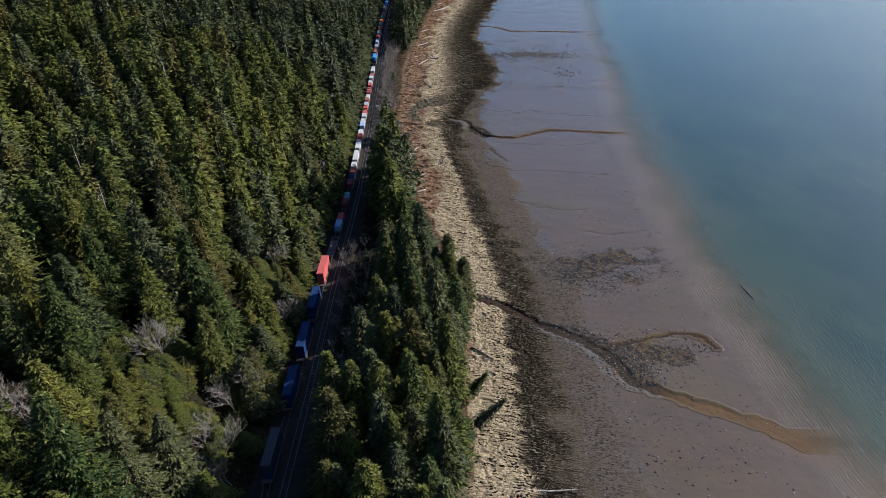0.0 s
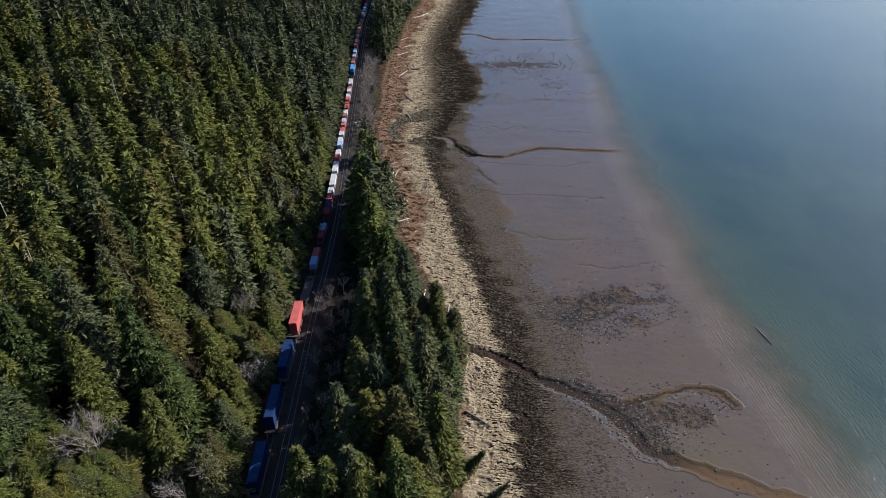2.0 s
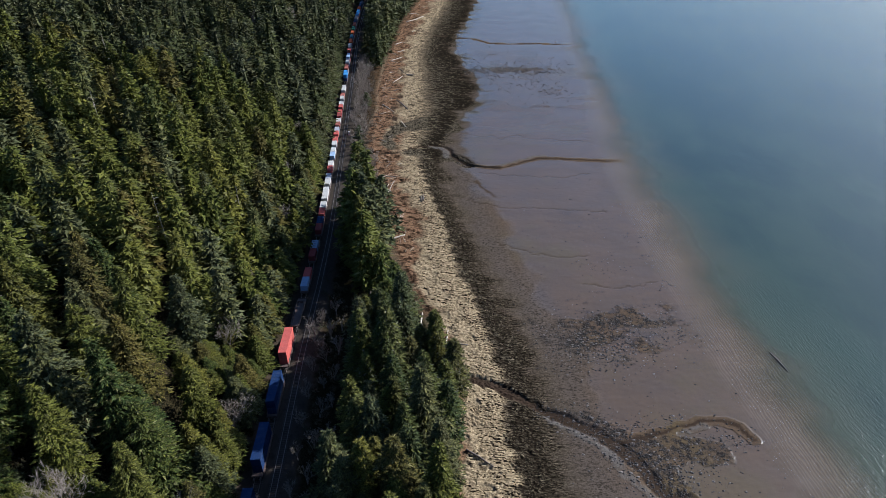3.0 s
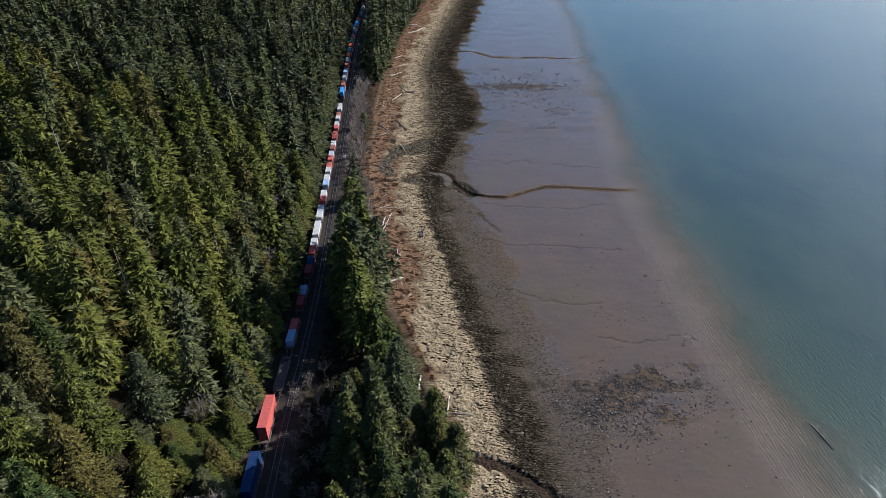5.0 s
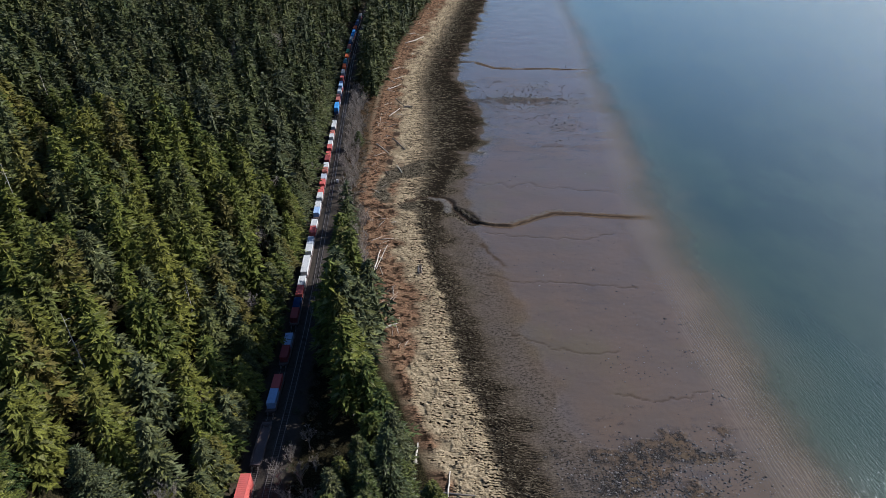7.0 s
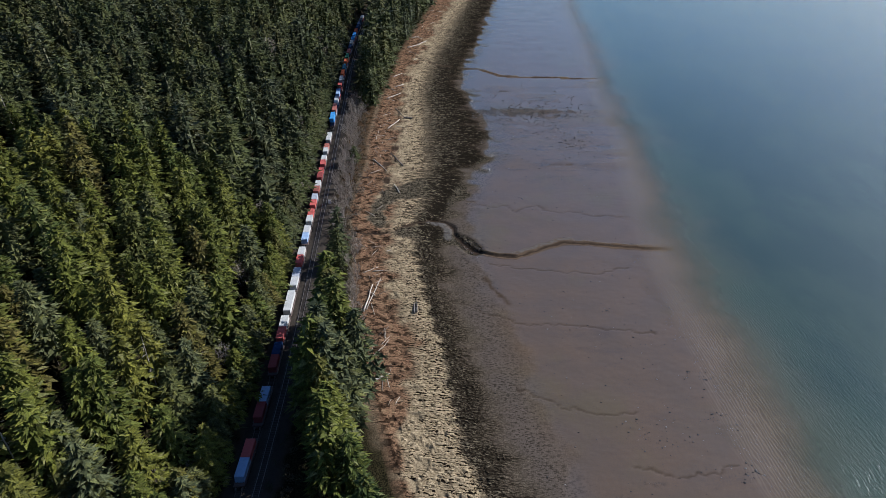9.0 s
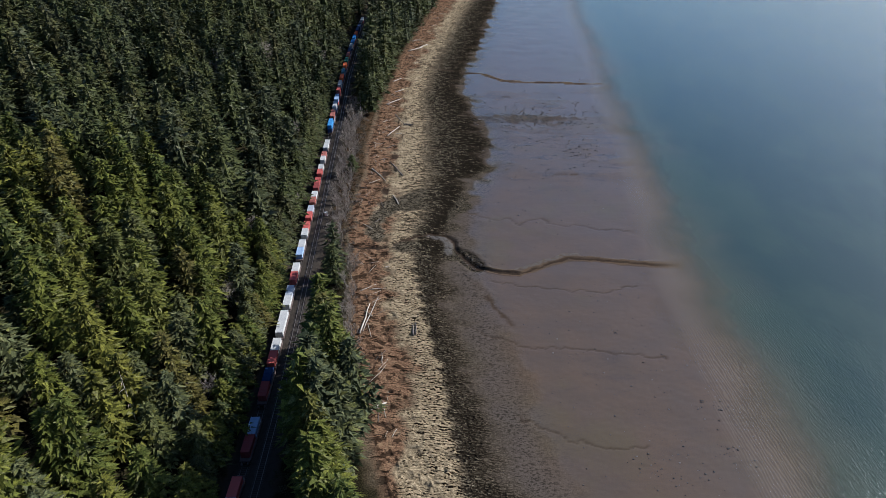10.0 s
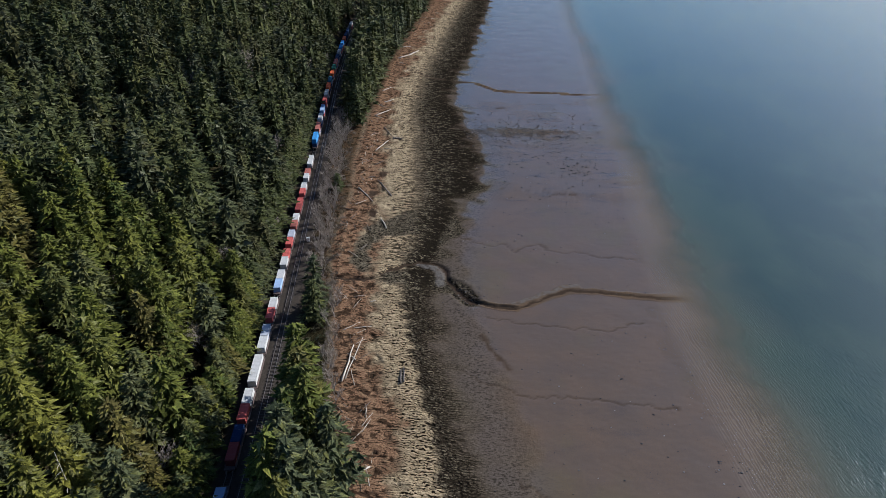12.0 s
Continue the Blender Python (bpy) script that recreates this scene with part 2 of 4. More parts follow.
RAIL_STEEL = paint("worn_rail_steel", (0.2, 0.17, 0.15), 0.4, 0.7)
TIE = paint("creosoted_sleeper", (0.05, 0.04, 0.032), 0.9, amount=0.2)
pebble = Shader("shore_stone", 0.8, 0.3)
PEBBLE = pebble.colour(pebble.mix(pebble.ramp(pebble.nodes.new("ShaderNodeNewGeometry").outputs["Random Per Island"], 0.55, 1.0), (0.02, 0.017, 0.015), (0.15, 0.13, 0.115)))
CAR_PAINT = paint("dark_wagon_paint", (0.09, 0.06, 0.05), 0.6)
CABINET = paint("pale_grey_cabinet_paint", (0.6, 0.58, 0.54), 0.5)
COLOURS = {
    "red": (0.47, 0.1, 0.08), "maroon": (0.22, 0.045, 0.04), "brown": (0.33, 0.11, 0.08), "white": (0.48, 0.465, 0.43),
    "grey": (0.36, 0.37, 0.4), "blue": (0.008, 0.027, 0.088), "navy": (0.03, 0.055, 0.12), "sky": (0.06, 0.24, 0.5),
    "orange": (0.65, 0.14, 0.04), "green": (0.03, 0.14, 0.09), "teal": (0.09, 0.22, 0.27), "charcoal": (0.06, 0.06, 0.065), "pale": (0.3, 0.4, 0.55),
}
BOX_PAINT = {k: paint(k + "_container_paint", v, 0.75, dirt=tuple(0.5 * c + 0.04 for c in v), amount=0.35, grain=0.7, gloss=0.2) for k, v in COLOURS.items()}


# ---- lie of the land: lines along the shore, as y, x ----
def line(*points):
    ys, xs = np.array(points, float).T
    fine = np.arange(-800, 4600, 4.0)
    raw = np.interp(fine, ys, xs)
    k = np.hanning(9)
    soft = np.convolve(np.pad(raw, 4, mode="edge"), k / k.sum(), mode="valid")
    return lambda y: np.interp(y, fine, soft)


TRACK = line((-300, -44.5), (60, -45.6), (130, -47.4), (193, -49.8), (230, -50.2), (263, -51.2), (300, -53.4), (346, -56.4), (407, -60.5), (444, -63.2),
             (500, -67), (603, -74.5), (680, -78.6), (728, -80.5), (800, -82), (900, -82), (1000, -79), (1300, -60), (4500, 300))
EDGE = line((-300, -2), (60, 0), (100, 4), (142, 1), (162, 3), (192, 2), (222, -9), (258, -20), (281, -27.5), (316, -30.6), (341, -34), (374, -40), (426, -37),
            (461, -40), (533, -39), (672, -32), (834, -13), (955, 2), (1300, 50), (4500, 520))
GRASS = line((-300, 22), (100, 20), (117, 17), (141, 18), (160, 14.5), (190, 16.3), (222, 10), (246, 4), (260, 3), (287, -1), (318, -7), (340, -10.7), (365, -12),
             (386, -7.5), (436, -6), (498, -7.5), (572, -11), (590, -9), (679, 1), (875, 27), (1000, 47), (1300, 90), (4500, 560))
DARK = line((-300, 34), (100, 30), (142, 28), (161, 24.5), (192, 29.5), (224, 20), (249, 14.5), (261, 12.5), (290, 8), (320, 2), (340, 0.5), (361, 0), (379, 1),
            (394, 3), (405, 7.5), (424, 11), (436, 20), (463, 23.5), (504, 23.6), (545, 16), (580, 9.6), (636, 15), (728, 33), (937, 63), (1300, 110), (4500, 580))
WATERLINE = line((-300, 120), (100, 95), (128, 90), (162, 86.5), (195, 84.5), (240, 82.5), (285, 84), (342, 85), (368, 89), (413, 93), (440, 98),
                 (475, 104), (560, 107), (617, 116), (763, 133), (865, 140), (1000, 160), (1300, 200), (4500, 700))


def lattice(ix, iy, seed):
    h = (ix.astype(np.int64) * 374761393 + iy.astype(np.int64) * 668265263 + seed * 974711) & 0x7FFFFFFF
    h = ((h ^ (h >> 13)) * 1274126177) & 0x7FFFFFFF
    h = h ^ (h >> 16)
    return (h & 0xFFFF) / 65535.0


def value_noise(x, y, seed=0):
    x, y = np.asarray(x, float), np.asarray(y, float)
    ix, iy = np.floor(x), np.floor(y)
    fx, fy = x - ix, y - iy
    fx, fy = fx * fx * (3 - 2 * fx), fy * fy * (3 - 2 * fy)
    a, b = lattice(ix, iy, seed), lattice(ix + 1, iy, seed)
    c, d = lattice(ix, iy + 1, seed), lattice(ix + 1, iy + 1, seed)
    return (a * (1 - fx) + b * fx) * (1 - fy) + (c * (1 - fx) + d * fx) * fy


def layered(x, y, seed=0, octaves=3):
    total, size = 0.0, 0.0
    for k in range(octaves):
        total = total + value_noise(x * 2**k, y * 2**k, seed + k * 17) * 0.5**k
        size += 0.5**k
    return total / size


def smooth(a, b, x):
    t = np.clip((x - a) / (b - a), 0, 1)
    return t * t * (3 - 2 * t)


CREEK_FAR = ((-37.7, 351.7), (-24.8, 352.9), (-14.4, 361), (-5.5, 367.5), (0.2, 368.6), (4.8, 364.6), (7.5, 355.6), (11, 348), (15.6, 342.5), (24.3, 339.6), (31.4, 338.6), (39.4, 343.1), (51.3, 350.1), (58, 350.5), (72.6, 347.9), (89, 345.5))
CREEK_NEAR = ((2, 181), (6, 180.4), (12, 178.4), (18.5, 175), (24.9, 170.9), (33.9, 164.9), (41, 160.3), (44.8, 156.1), (49.3, 150), (51.4, 142.5), (57.7, 139), (69.5, 132.8), (84, 126), (95, 117), (104, 108))
CREEK_SIDE = ((45, 157), (50, 158.1), (58.9, 161), (67.9, 163.9), (74.8, 164.8), (80.4, 162.4), (83, 158))
CREEK_DISTANT = ((-32, 667), (-3, 633), (32, 627), (48, 607), (81, 604), (112, 600))
RILLS = (
    ((6.7, 305.8), (17.2, 299.6), (24.8, 296.1), (30.4, 292.2), (41, 293.6), (57.6, 290.7), (74, 288.8)),
    ((-4.9, 397.3), (6.4, 393.8), (16.2, 387.4), (25.6, 381.7), (30.7, 384), (34.8, 377.1), (40.3, 382.6), (46.7, 385), (49.4, 378.9), (56.3, 377.1), (63.9, 378.9), (69.9, 373.5), (84, 373.1)),
    ((22.3, 452), (27.5, 441.7), (38.8, 438.4), (56.1, 438.5), (60.9, 433.3), (81, 434.1)),
    ((22.8, 262.6), (25.5, 260), (36, 254), (44.7, 251.5), (58, 251.4)), ((20, 333), (36, 329), (50, 327), (63, 326), (76, 330)),
    ((28, 570), (60, 566), (104, 570)), ((30, 690), (60, 700), (118, 690)), ((52, 232), (66, 229), (80, 233)),
)


def away(x, y, way, wiggle=0.0, seed=3):
    """How far each place lies from a line of points."""
    best = np.full(x.shape, 1e9)
    if wiggle:
        x = x + (layered(x * 0.3, y * 0.3, seed) - 0.5) * wiggle
        y = y + (layered(x * 0.3, y * 0.3, seed + 5) - 0.5) * wiggle
    for (x0, y0), (x1, y1) in zip(way, way[1:]):
        dx, dy = x1 - x0, y1 - y0
        t = np.clip(((x - x0) * dx + (y - y0) * dy) / (dx * dx + dy * dy), 0, 1)
        best = np.minimum(best, np.hypot(x - x0 - t * dx, y - y0 - t * dy))
    return best


def land(x, y):
    """Height of the ground and its masks at arrays of places."""
    x, y = np.asarray(x, float), np.asarray(y, float)
    t, e, g, d, w = TRACK(y), EDGE(y), GRASS(y), DARK(y), WATERLINE(y)
    wob = (layered(x * 0.12, y * 0.12, 40) - 0.5) * 5
    up = np.maximum(0, (t - 4.6) - x)
    hill = np.interp(up, [0, 10, 25, 37, 52, 70, 95, 130, 200, 400, 700, 3200], [5, 12, 25, 34, 40, 44, 49, 57, 69, 98, 133, 303])
    hill = hill + 7 * smooth(4, 20, up) * smooth(50, 30, up) * smooth(200, 150, y) + (layered(x / 45, y / 45, 7) - 0.5) * 20 * smooth(10, 60, up)
    shelf = 5.05 + 0.25 * smooth(6.2, 4.6, np.abs(x - t - 2.2)) + 0.3 * (layered(x * 0.2, y * 0.2, 9) - 0.5) * smooth(10, 16, x - t)
    z = np.where(x < t - 4.6, hill, shelf)
    beach = 5.2 - 1.7 * np.clip((x - e) / np.maximum(g - e, 1), 0, 1)
    beach = beach - 2.5 * smooth(-2.0, 8.0, (x - g) / np.maximum(d - g, 1) * 6.0) - 1.0 * np.clip((x - d) / np.maximum(w - d, 1), 0, 1) ** 0.7
    beach = beach - np.minimum(np.maximum(0, x - w) * 0.03, 6)
    z = np.where(x > e, beach, z)
    on_beach = smooth(-1, 1.5, x - e + 2.5 + wob * 0.4)
    blur = 2.2 + 5.5 * smooth(340, 420, y)
    grassy = smooth(1, -1, (x - g + wob * (0.5 + 0.6 * smooth(340, 420, y)) + (layered(x * 0.12, y * 0.5, 62, 2) - 0.5) * 6) / blur) * on_beach
    wide = np.clip(g - e, 8, 60)
    inner = 0.05 + 0.55 * smooth(215, 275, y) - 0.13 * smooth(350, 400, y)
    inner_scrub = smooth(9.5, 11.5, x - t) * smooth(340, 352, y) * smooth(545, 530, y) * (1 - on_beach)
    reddish = grassy * smooth(0.14, -0.14, (x - e) / wide - inner + (layered(x * 0.15, y * 0.15, 12) - 0.5) * 0.6)
    dark = on_beach * (1 - grassy) * smooth(10, -7, x - d + 0.8 - 2.8 * smooth(345, 385, y) + wob * 1.6 + (layered(x * 0.08, y * 0.16, 61, 4) - 0.5) * (12 + 20 * smooth(360, 400, y)) * smooth(-4, 6, x - g))
    around = away(x, y, ((2, 398), (-6, 401), (-15, 394.5), (-22, 389), (-27.5, 381), (-29, 371), (-27.5, 361)), 3.0, 77) + (layered(x * 0.3, y * 0.45, 79) - 0.5) * 4
    crossing = smooth(4.6, 1.8, around - 5.0 * smooth(-22, -2, x) - 4.0 * smooth(383, 393, y)) * smooth(1, 4, x - e)
    crossing = np.maximum(crossing, smooth(6, 3, away(x, y, ((-16, 354), (-4, 358), (4, 352)), 3.0, 78)))
    dark = np.maximum(dark, crossing * on_beach)
    dark = np.maximum(dark, smooth(1.1, 0.85, np.hypot((x - 11.5 + (y - 349) * 0.45) / 4.6, (y - 349) / 9.0) + (layered(x * 0.35, y * 0.5, 81) - 0.5) * 0.6))
    grassy = grassy * (1 - crossing)
    reddish = reddish * (1 - crossing)
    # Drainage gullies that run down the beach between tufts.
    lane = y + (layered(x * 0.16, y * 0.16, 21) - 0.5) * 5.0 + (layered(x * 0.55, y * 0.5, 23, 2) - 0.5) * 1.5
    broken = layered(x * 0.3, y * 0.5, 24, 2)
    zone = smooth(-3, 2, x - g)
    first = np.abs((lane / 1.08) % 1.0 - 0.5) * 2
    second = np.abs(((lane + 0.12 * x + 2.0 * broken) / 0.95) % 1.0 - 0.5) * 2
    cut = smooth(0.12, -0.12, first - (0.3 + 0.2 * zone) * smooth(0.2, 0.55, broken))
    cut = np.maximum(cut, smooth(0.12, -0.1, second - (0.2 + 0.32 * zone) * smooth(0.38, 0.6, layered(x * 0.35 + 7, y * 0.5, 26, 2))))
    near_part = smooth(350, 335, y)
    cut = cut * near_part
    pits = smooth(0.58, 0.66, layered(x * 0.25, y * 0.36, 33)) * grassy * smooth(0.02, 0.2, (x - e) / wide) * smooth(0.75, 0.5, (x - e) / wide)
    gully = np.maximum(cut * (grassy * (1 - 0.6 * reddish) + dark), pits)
    z = z - gully * (0.5 * grassy + 0.4 * dark) + (layered(x * 0.9, y * 0.9, 50, 2) - 0.5) * 0.28 * (grassy + dark)
    mud = on_beach * (1 - grassy) * (1 - dark)
    z = z + mud * (layered(x * 0.05, y * 0.08, 71) - 0.5) * 0.25 + mud * (layered(x * 0.8, y * 0.8, 72) - 0.5) * 0.06
    wet, nearest = np.zeros_like(x), np.full(x.shape, 1e9)
    for way, half, deep in ((CREEK_FAR, 0.9, 0.7), (CREEK_NEAR, 1.6, 0.75), (CREEK_SIDE, 0.75, 0.25), (CREEK_DISTANT, 0.9, 0.35)):
        r = away(x, y, way, 2.2)
        r = r + (layered(x * 0.15, y * 0.2, 85) - 0.5) * half * 1.6
        nearest = np.minimum(nearest, r - half)
        z = z - deep * (0.45 + 0.55 * smooth(45, 22, x)) * smooth(half * 1.5, half * 0.85, r) * smooth(0, 25, w - x)
        wet = np.maximum(wet, smooth(half * 1.15, half * 0.7, r))
    for way in RILLS:
        bend = (layered(x * 0.5, y * 0.1, 83, 2) - 0.5) * 2.2
        r = away(x, y + bend, way, 3.0, 8)
        z = z - 0.12 * smooth(0.6, 0.1, r) * mud
        wet = np.maximum(wet, 0.6 * smooth(0.34 + 0.0006 * y, 0.05, r) * mud)
    rough_edge = (layered(x * 0.35, y * 0.5, 81) - 0.5) * 5
    bed = smooth(5.5, 3.5, np.minimum(away(x, y, ((38, 165), (47, 156), (54, 148), (56, 142)), 2.0), away(x, y, ((54, 156), (70, 154)), 2.0)) + rough_edge) * (x > d - 4)
    delta = np.hypot((x - 11.5 + (y - 349) * 0.45) / 4.6, (y - 349) / 9.0) + rough_edge * 0.12
    bed = np.maximum(bed, smooth(1.1, 0.85, delta))
    z = z - 0.45 * smooth(1.15, 0.95, delta)
    streak = np.maximum(bed, smooth(1.2, 0.6, np.hypot((x - 60) / 24, (y - 205) / 12)))
    streak = np.maximum(streak, smooth(395, 430, y) * smooth(620, 560, y) * smooth(25, 40, x)) * mud
    r = away(x, y, ((17.9, 322.7), (20.3, 315), (25, 305.6)), 1.5)
    wet = np.maximum(wet, 0.8 * smooth(1.5, 0.3, r + 1.6 * (layered(x * 0.9, y * 0.9, 84, 2) - 0.4)))
    pale = np.minimum(away(x, y, ((30, 341.4), (39.4, 345.8), (51, 352.6), (57, 353.4)), 1.6), away(x, y, ((-5, 365.5), (1, 365), (3.8, 360), (3, 353)), 1.5) - 0.6)
    pale = np.minimum(pale, away(x, y, ((28, 166.5), (41.5, 156.4), (44.6, 148), (50.5, 139.8), (58, 136.4)), 2.0) - 0.4)
    pale = np.minimum(pale, away(x, y, ((66, 161), (71, 162.6)), 1.0) - 0.2)
    bank = smooth(1.3, 0.5, pale + (layered(x * 0.5, y * 0.5, 88) - 0.5) * 1.2)
    for cx, cy in ((-25.4, 448.6), (-27, 405), (-28.7, 425.5)):
        wet = np.maximum(wet, smooth(1.15, 0.85, np.hypot((x - cx) / 2.0, (y - cy) / 4.0) + (layered(x * 0.5, y * 0.4, 89) - 0.5) * 0.8))
    bank = bank * (1 - wet)
    gravel = np.maximum(bed, smooth(1.25, 0.5, np.hypot((x - 51 - (y - 203) * 0.5) / 25, (y - 203) / 15) + (layered(x * 0.14, y * 0.22, 86, 4) - 0.45) * 2.4))
    gravel = np.maximum(gravel, smooth(1.2, 0.4, np.hypot((x - 56) / 34, (y - 520) / 12) + (layered(x * 0.25, y * 0.3, 87) - 0.42) * 2.6) * 0.75)
    patch = smooth(0.45, 0.59, layered(x * 0.05, y * 0.09, 95, 4)) * smooth(400, 430, y) * smooth(640, 580, y) * smooth(22, 36, x)
    streak = np.maximum(streak, patch * mud)
    ripple = smooth(-4, 10, x - w + wob * 0.4) * smooth(40, 15, x - w)
    sheen = mud * (1 - 0.5 * ripple) * (1 - 0.7 * gravel) * (1 - 0.4 * patch) * smooth(0.6, 2.0, nearest) * (1 - 0.8 * smooth(24 - 17 * smooth(370, 430, y), 11 - 10 * smooth(370, 430, y), x - d + (layered(x * 0.08, y * 0.08, 93) - 0.5) * 14))
    ballast = smooth(7.4, 6.0, np.abs(x - t - 2.4) + (layered(x * 0.4, y * 0.4, 90) - 0.5) * 2) * (1 - on_beach)
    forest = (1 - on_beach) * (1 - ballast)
    reddish = np.maximum(reddish, 0.35 * inner_scrub)
    return z, dict(forest=forest, ballast=ballast, red=reddish, tan=grassy * (1 - reddish), dark=dark, gully=np.clip(gully, 0, 1), wet=wet, bank=bank, gravel=gravel * on_beach, algae=smooth(-0.2, 0.3, (x - g) / np.maximum(d - g, 4)) * smooth(1.35, 0.8, (x - g) / np.maximum(d - g, 4)) * (0.35 + 0.65 * smooth(330, 380, y)), ripple=ripple, silt=np.maximum(wet * smooth(54, 72, x) * smooth(152, 142, y), 0.85 * smooth(6.5, 1.5, away(x, y, ((80, 128), (92, 119), (102, 110), (112, 100)), 3.0, 97) + (layered(x * 0.2, y * 0.2, 98) - 0.5) * 5) * smooth(76, 90, x)), out=np.clip((x - e) / np.maximum(g - e, 6), 0, 1), streak=streak, weed=np.clip((x - g) / np.maximum(d - g, 4), 0, 1), far=smooth(325, 360, y), grit=mud * smooth(24, 8, x - d) * (0.75 + 0.35 * layered(x * 0.1, y * 0.1, 99)), sheen=sheen * (1 - 0.9 * bank))


def height(x, y):
    return float(land(np.array([x]), np.array([y]))[0][0])


def mesh_of(name, verts, faces, material, masks=None, soft=False):
    """A mesh from arrays of corners and of faces that all have as many corners."""
    verts, faces = np.asarray(verts, np.float32), np.asarray(faces, np.int32)
    me = bpy.data.meshes.new(name)
    n, k = faces.shape
    me.vertices.add(len(verts))
    me.vertices.foreach_set("co", verts.ravel())
    me.loops.add(n * k)
    me.loops.foreach_set("vertex_index", faces.ravel())
    me.polygons.add(n)
    me.polygons.foreach_set("loop_start", np.arange(0, n * k, k, dtype=np.int32))
    me.update(calc_edges=True)
    for key, values in (masks or {}).items():
        me.attributes.new(key, "FLOAT", "POINT").data.foreach_set("value", np.asarray(values, np.float32))
    me.polygons.foreach_set("use_smooth", np.full(n, soft))
    me.materials.append(material)
    return me


def sheet(xs, ys):
    """Corners and four-cornered faces of a grid; xs has a row for each y."""
    rows, cols = xs.shape
    a = np.arange(rows * cols).reshape(rows, cols)
    faces = np.stack([a[:-1, :-1], a[:-1, 1:], a[1:, 1:], a[1:, :-1]], -1).reshape(-1, 4)
    return xs.ravel(), np.repeat(ys, cols), faces


def steps(*stretches):
    parts = [np.linspace(a, b, n, endpoint=False) for a, b, n in stretches]
    return np.concatenate(parts + [[stretches[-1][1]]])


def build_ground():
    ys = np.concatenate([steps((-900, 0, 14), (0, 92, 24), (92, 345, 760), (345, 400, 110)), 400 + (np.linspace(0, 1, 200) ** 1.5 * 0.85 + np.linspace(0, 1, 200) * 0.15)[1:] * 700, np.linspace(1110, 4400, 24)])
    q = steps((0, 1, 5), (1, 2, 10), (2, 3, 14), (3, 4, 10), (4, 5, 8), (5, 6, 60), (6, 7, 46), (7, 8, 100), (8, 9, 8), (9, 10, 5))
    t, e, g, d, w = (f(ys) for f in (TRACK, EDGE, GRASS, DARK, WATERLINE))
    knots = np.stack([t - 3200, t - 640, t - 130, t - 4.6, t + 11, e, g, d, w, w + 120, w + 3000], 1)
    xs = np.stack([np.interp(q, np.arange(11), k) for k in knots])
    x, y, faces = sheet(xs, ys)
    z, masks = land(x, y)
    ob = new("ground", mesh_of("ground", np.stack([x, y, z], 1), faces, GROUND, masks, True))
    tagged(ob, "tidal mudflat, grassy gullied beach, rail bed and wooded hillside", "ground", kind="structure")


def build_water():
    ys = steps((-900, 0, 30), (0, 700, 180), (700, 1400, 50), (1400, 4400, 20))
    w = WATERLINE(ys)
    across = np.concatenate([steps((-14, 60, 50), (60, 400, 20), (400, 3600, 10))])
    xs = w[:, None] + across[None, :]
    x, y, faces = sheet(xs, ys)
    depth = np.clip((x - WATERLINE(y)) / 40, 0, 2.2)
    ob = new("water", mesh_of("water", np.stack([x, y, np.zeros_like(x)], 1), faces, WATER, dict(depth=depth), True))
    tagged(ob, "calm teal sea water with brown silty edge", "water", kind="structure")


build_ground()
build_water()


# ---- things ----
def part(name, me, parent, at=None, label=""):
    ob = new(name, me)
    ob.parent = parent
    if at is not None:
        ob.matrix_basis = at
    return tagged(ob, label)


def mesh_from(name, bm, material, soft=False):
    me = bpy.data.meshes.new(name)
    bm.to_mesh(me)
    bm.free()
    me.materials.append(material)
    if soft:
        me.polygons.foreach_set("use_smooth", np.full(len(me.polygons), True))
    return me


def box_into(bm, x0, x1, y0, y1, z0, z1):
    v = [bm.verts.new(p) for p in ((x0, y0, z0), (x1, y0, z0), (x1, y1, z0), (x0, y1, z0), (x0, y0, z1), (x1, y0, z1), (x1, y1, z1), (x0, y1, z1))]
    for f in ((3, 2, 1, 0), (4, 5, 6, 7), (0, 1, 5, 4), (1, 2, 6, 5), (2, 3, 7, 6), (3, 0, 4, 7)):
        bm.faces.new([v[i] for i in f])


def block(name, material, *boxes, bevel=0.0):
    bm = bmesh.new()
    for b in boxes:
        box_into(bm, *b)
    if bevel:
        bmesh.ops.bevel(bm, geom=bm.edges[:], offset=bevel, segments=1, affect="EDGES", profile=0.5)
    return mesh_from(name, bm, material)


def tube_into(bm, points, radii, sides=5):
    """A tapered limb through points."""
    rings = []
    for i, p in enumerate(points):
        a = Vector(points[max(0, i - 1)])
        b = Vector(points[min(len(points) - 1, i + 1)])
        turn = (b - a).to_track_quat("Z", "Y")
        rings.append([bm.verts.new(Vector(p) + turn @ Vector((math.cos(k * 2 * math.pi / sides) * radii[i], math.sin(k * 2 * math.pi / sides) * radii[i], 0))) for k in range(sides)])
    for r0, r1 in zip(rings, rings[1:]):
        for k in range(sides):
            bm.faces.new((r0[k], r0[(k + 1) % sides], r1[(k + 1) % sides], r1[k]))
    bm.faces.new(rings[0][::-1])
    bm.faces.new(rings[-1])


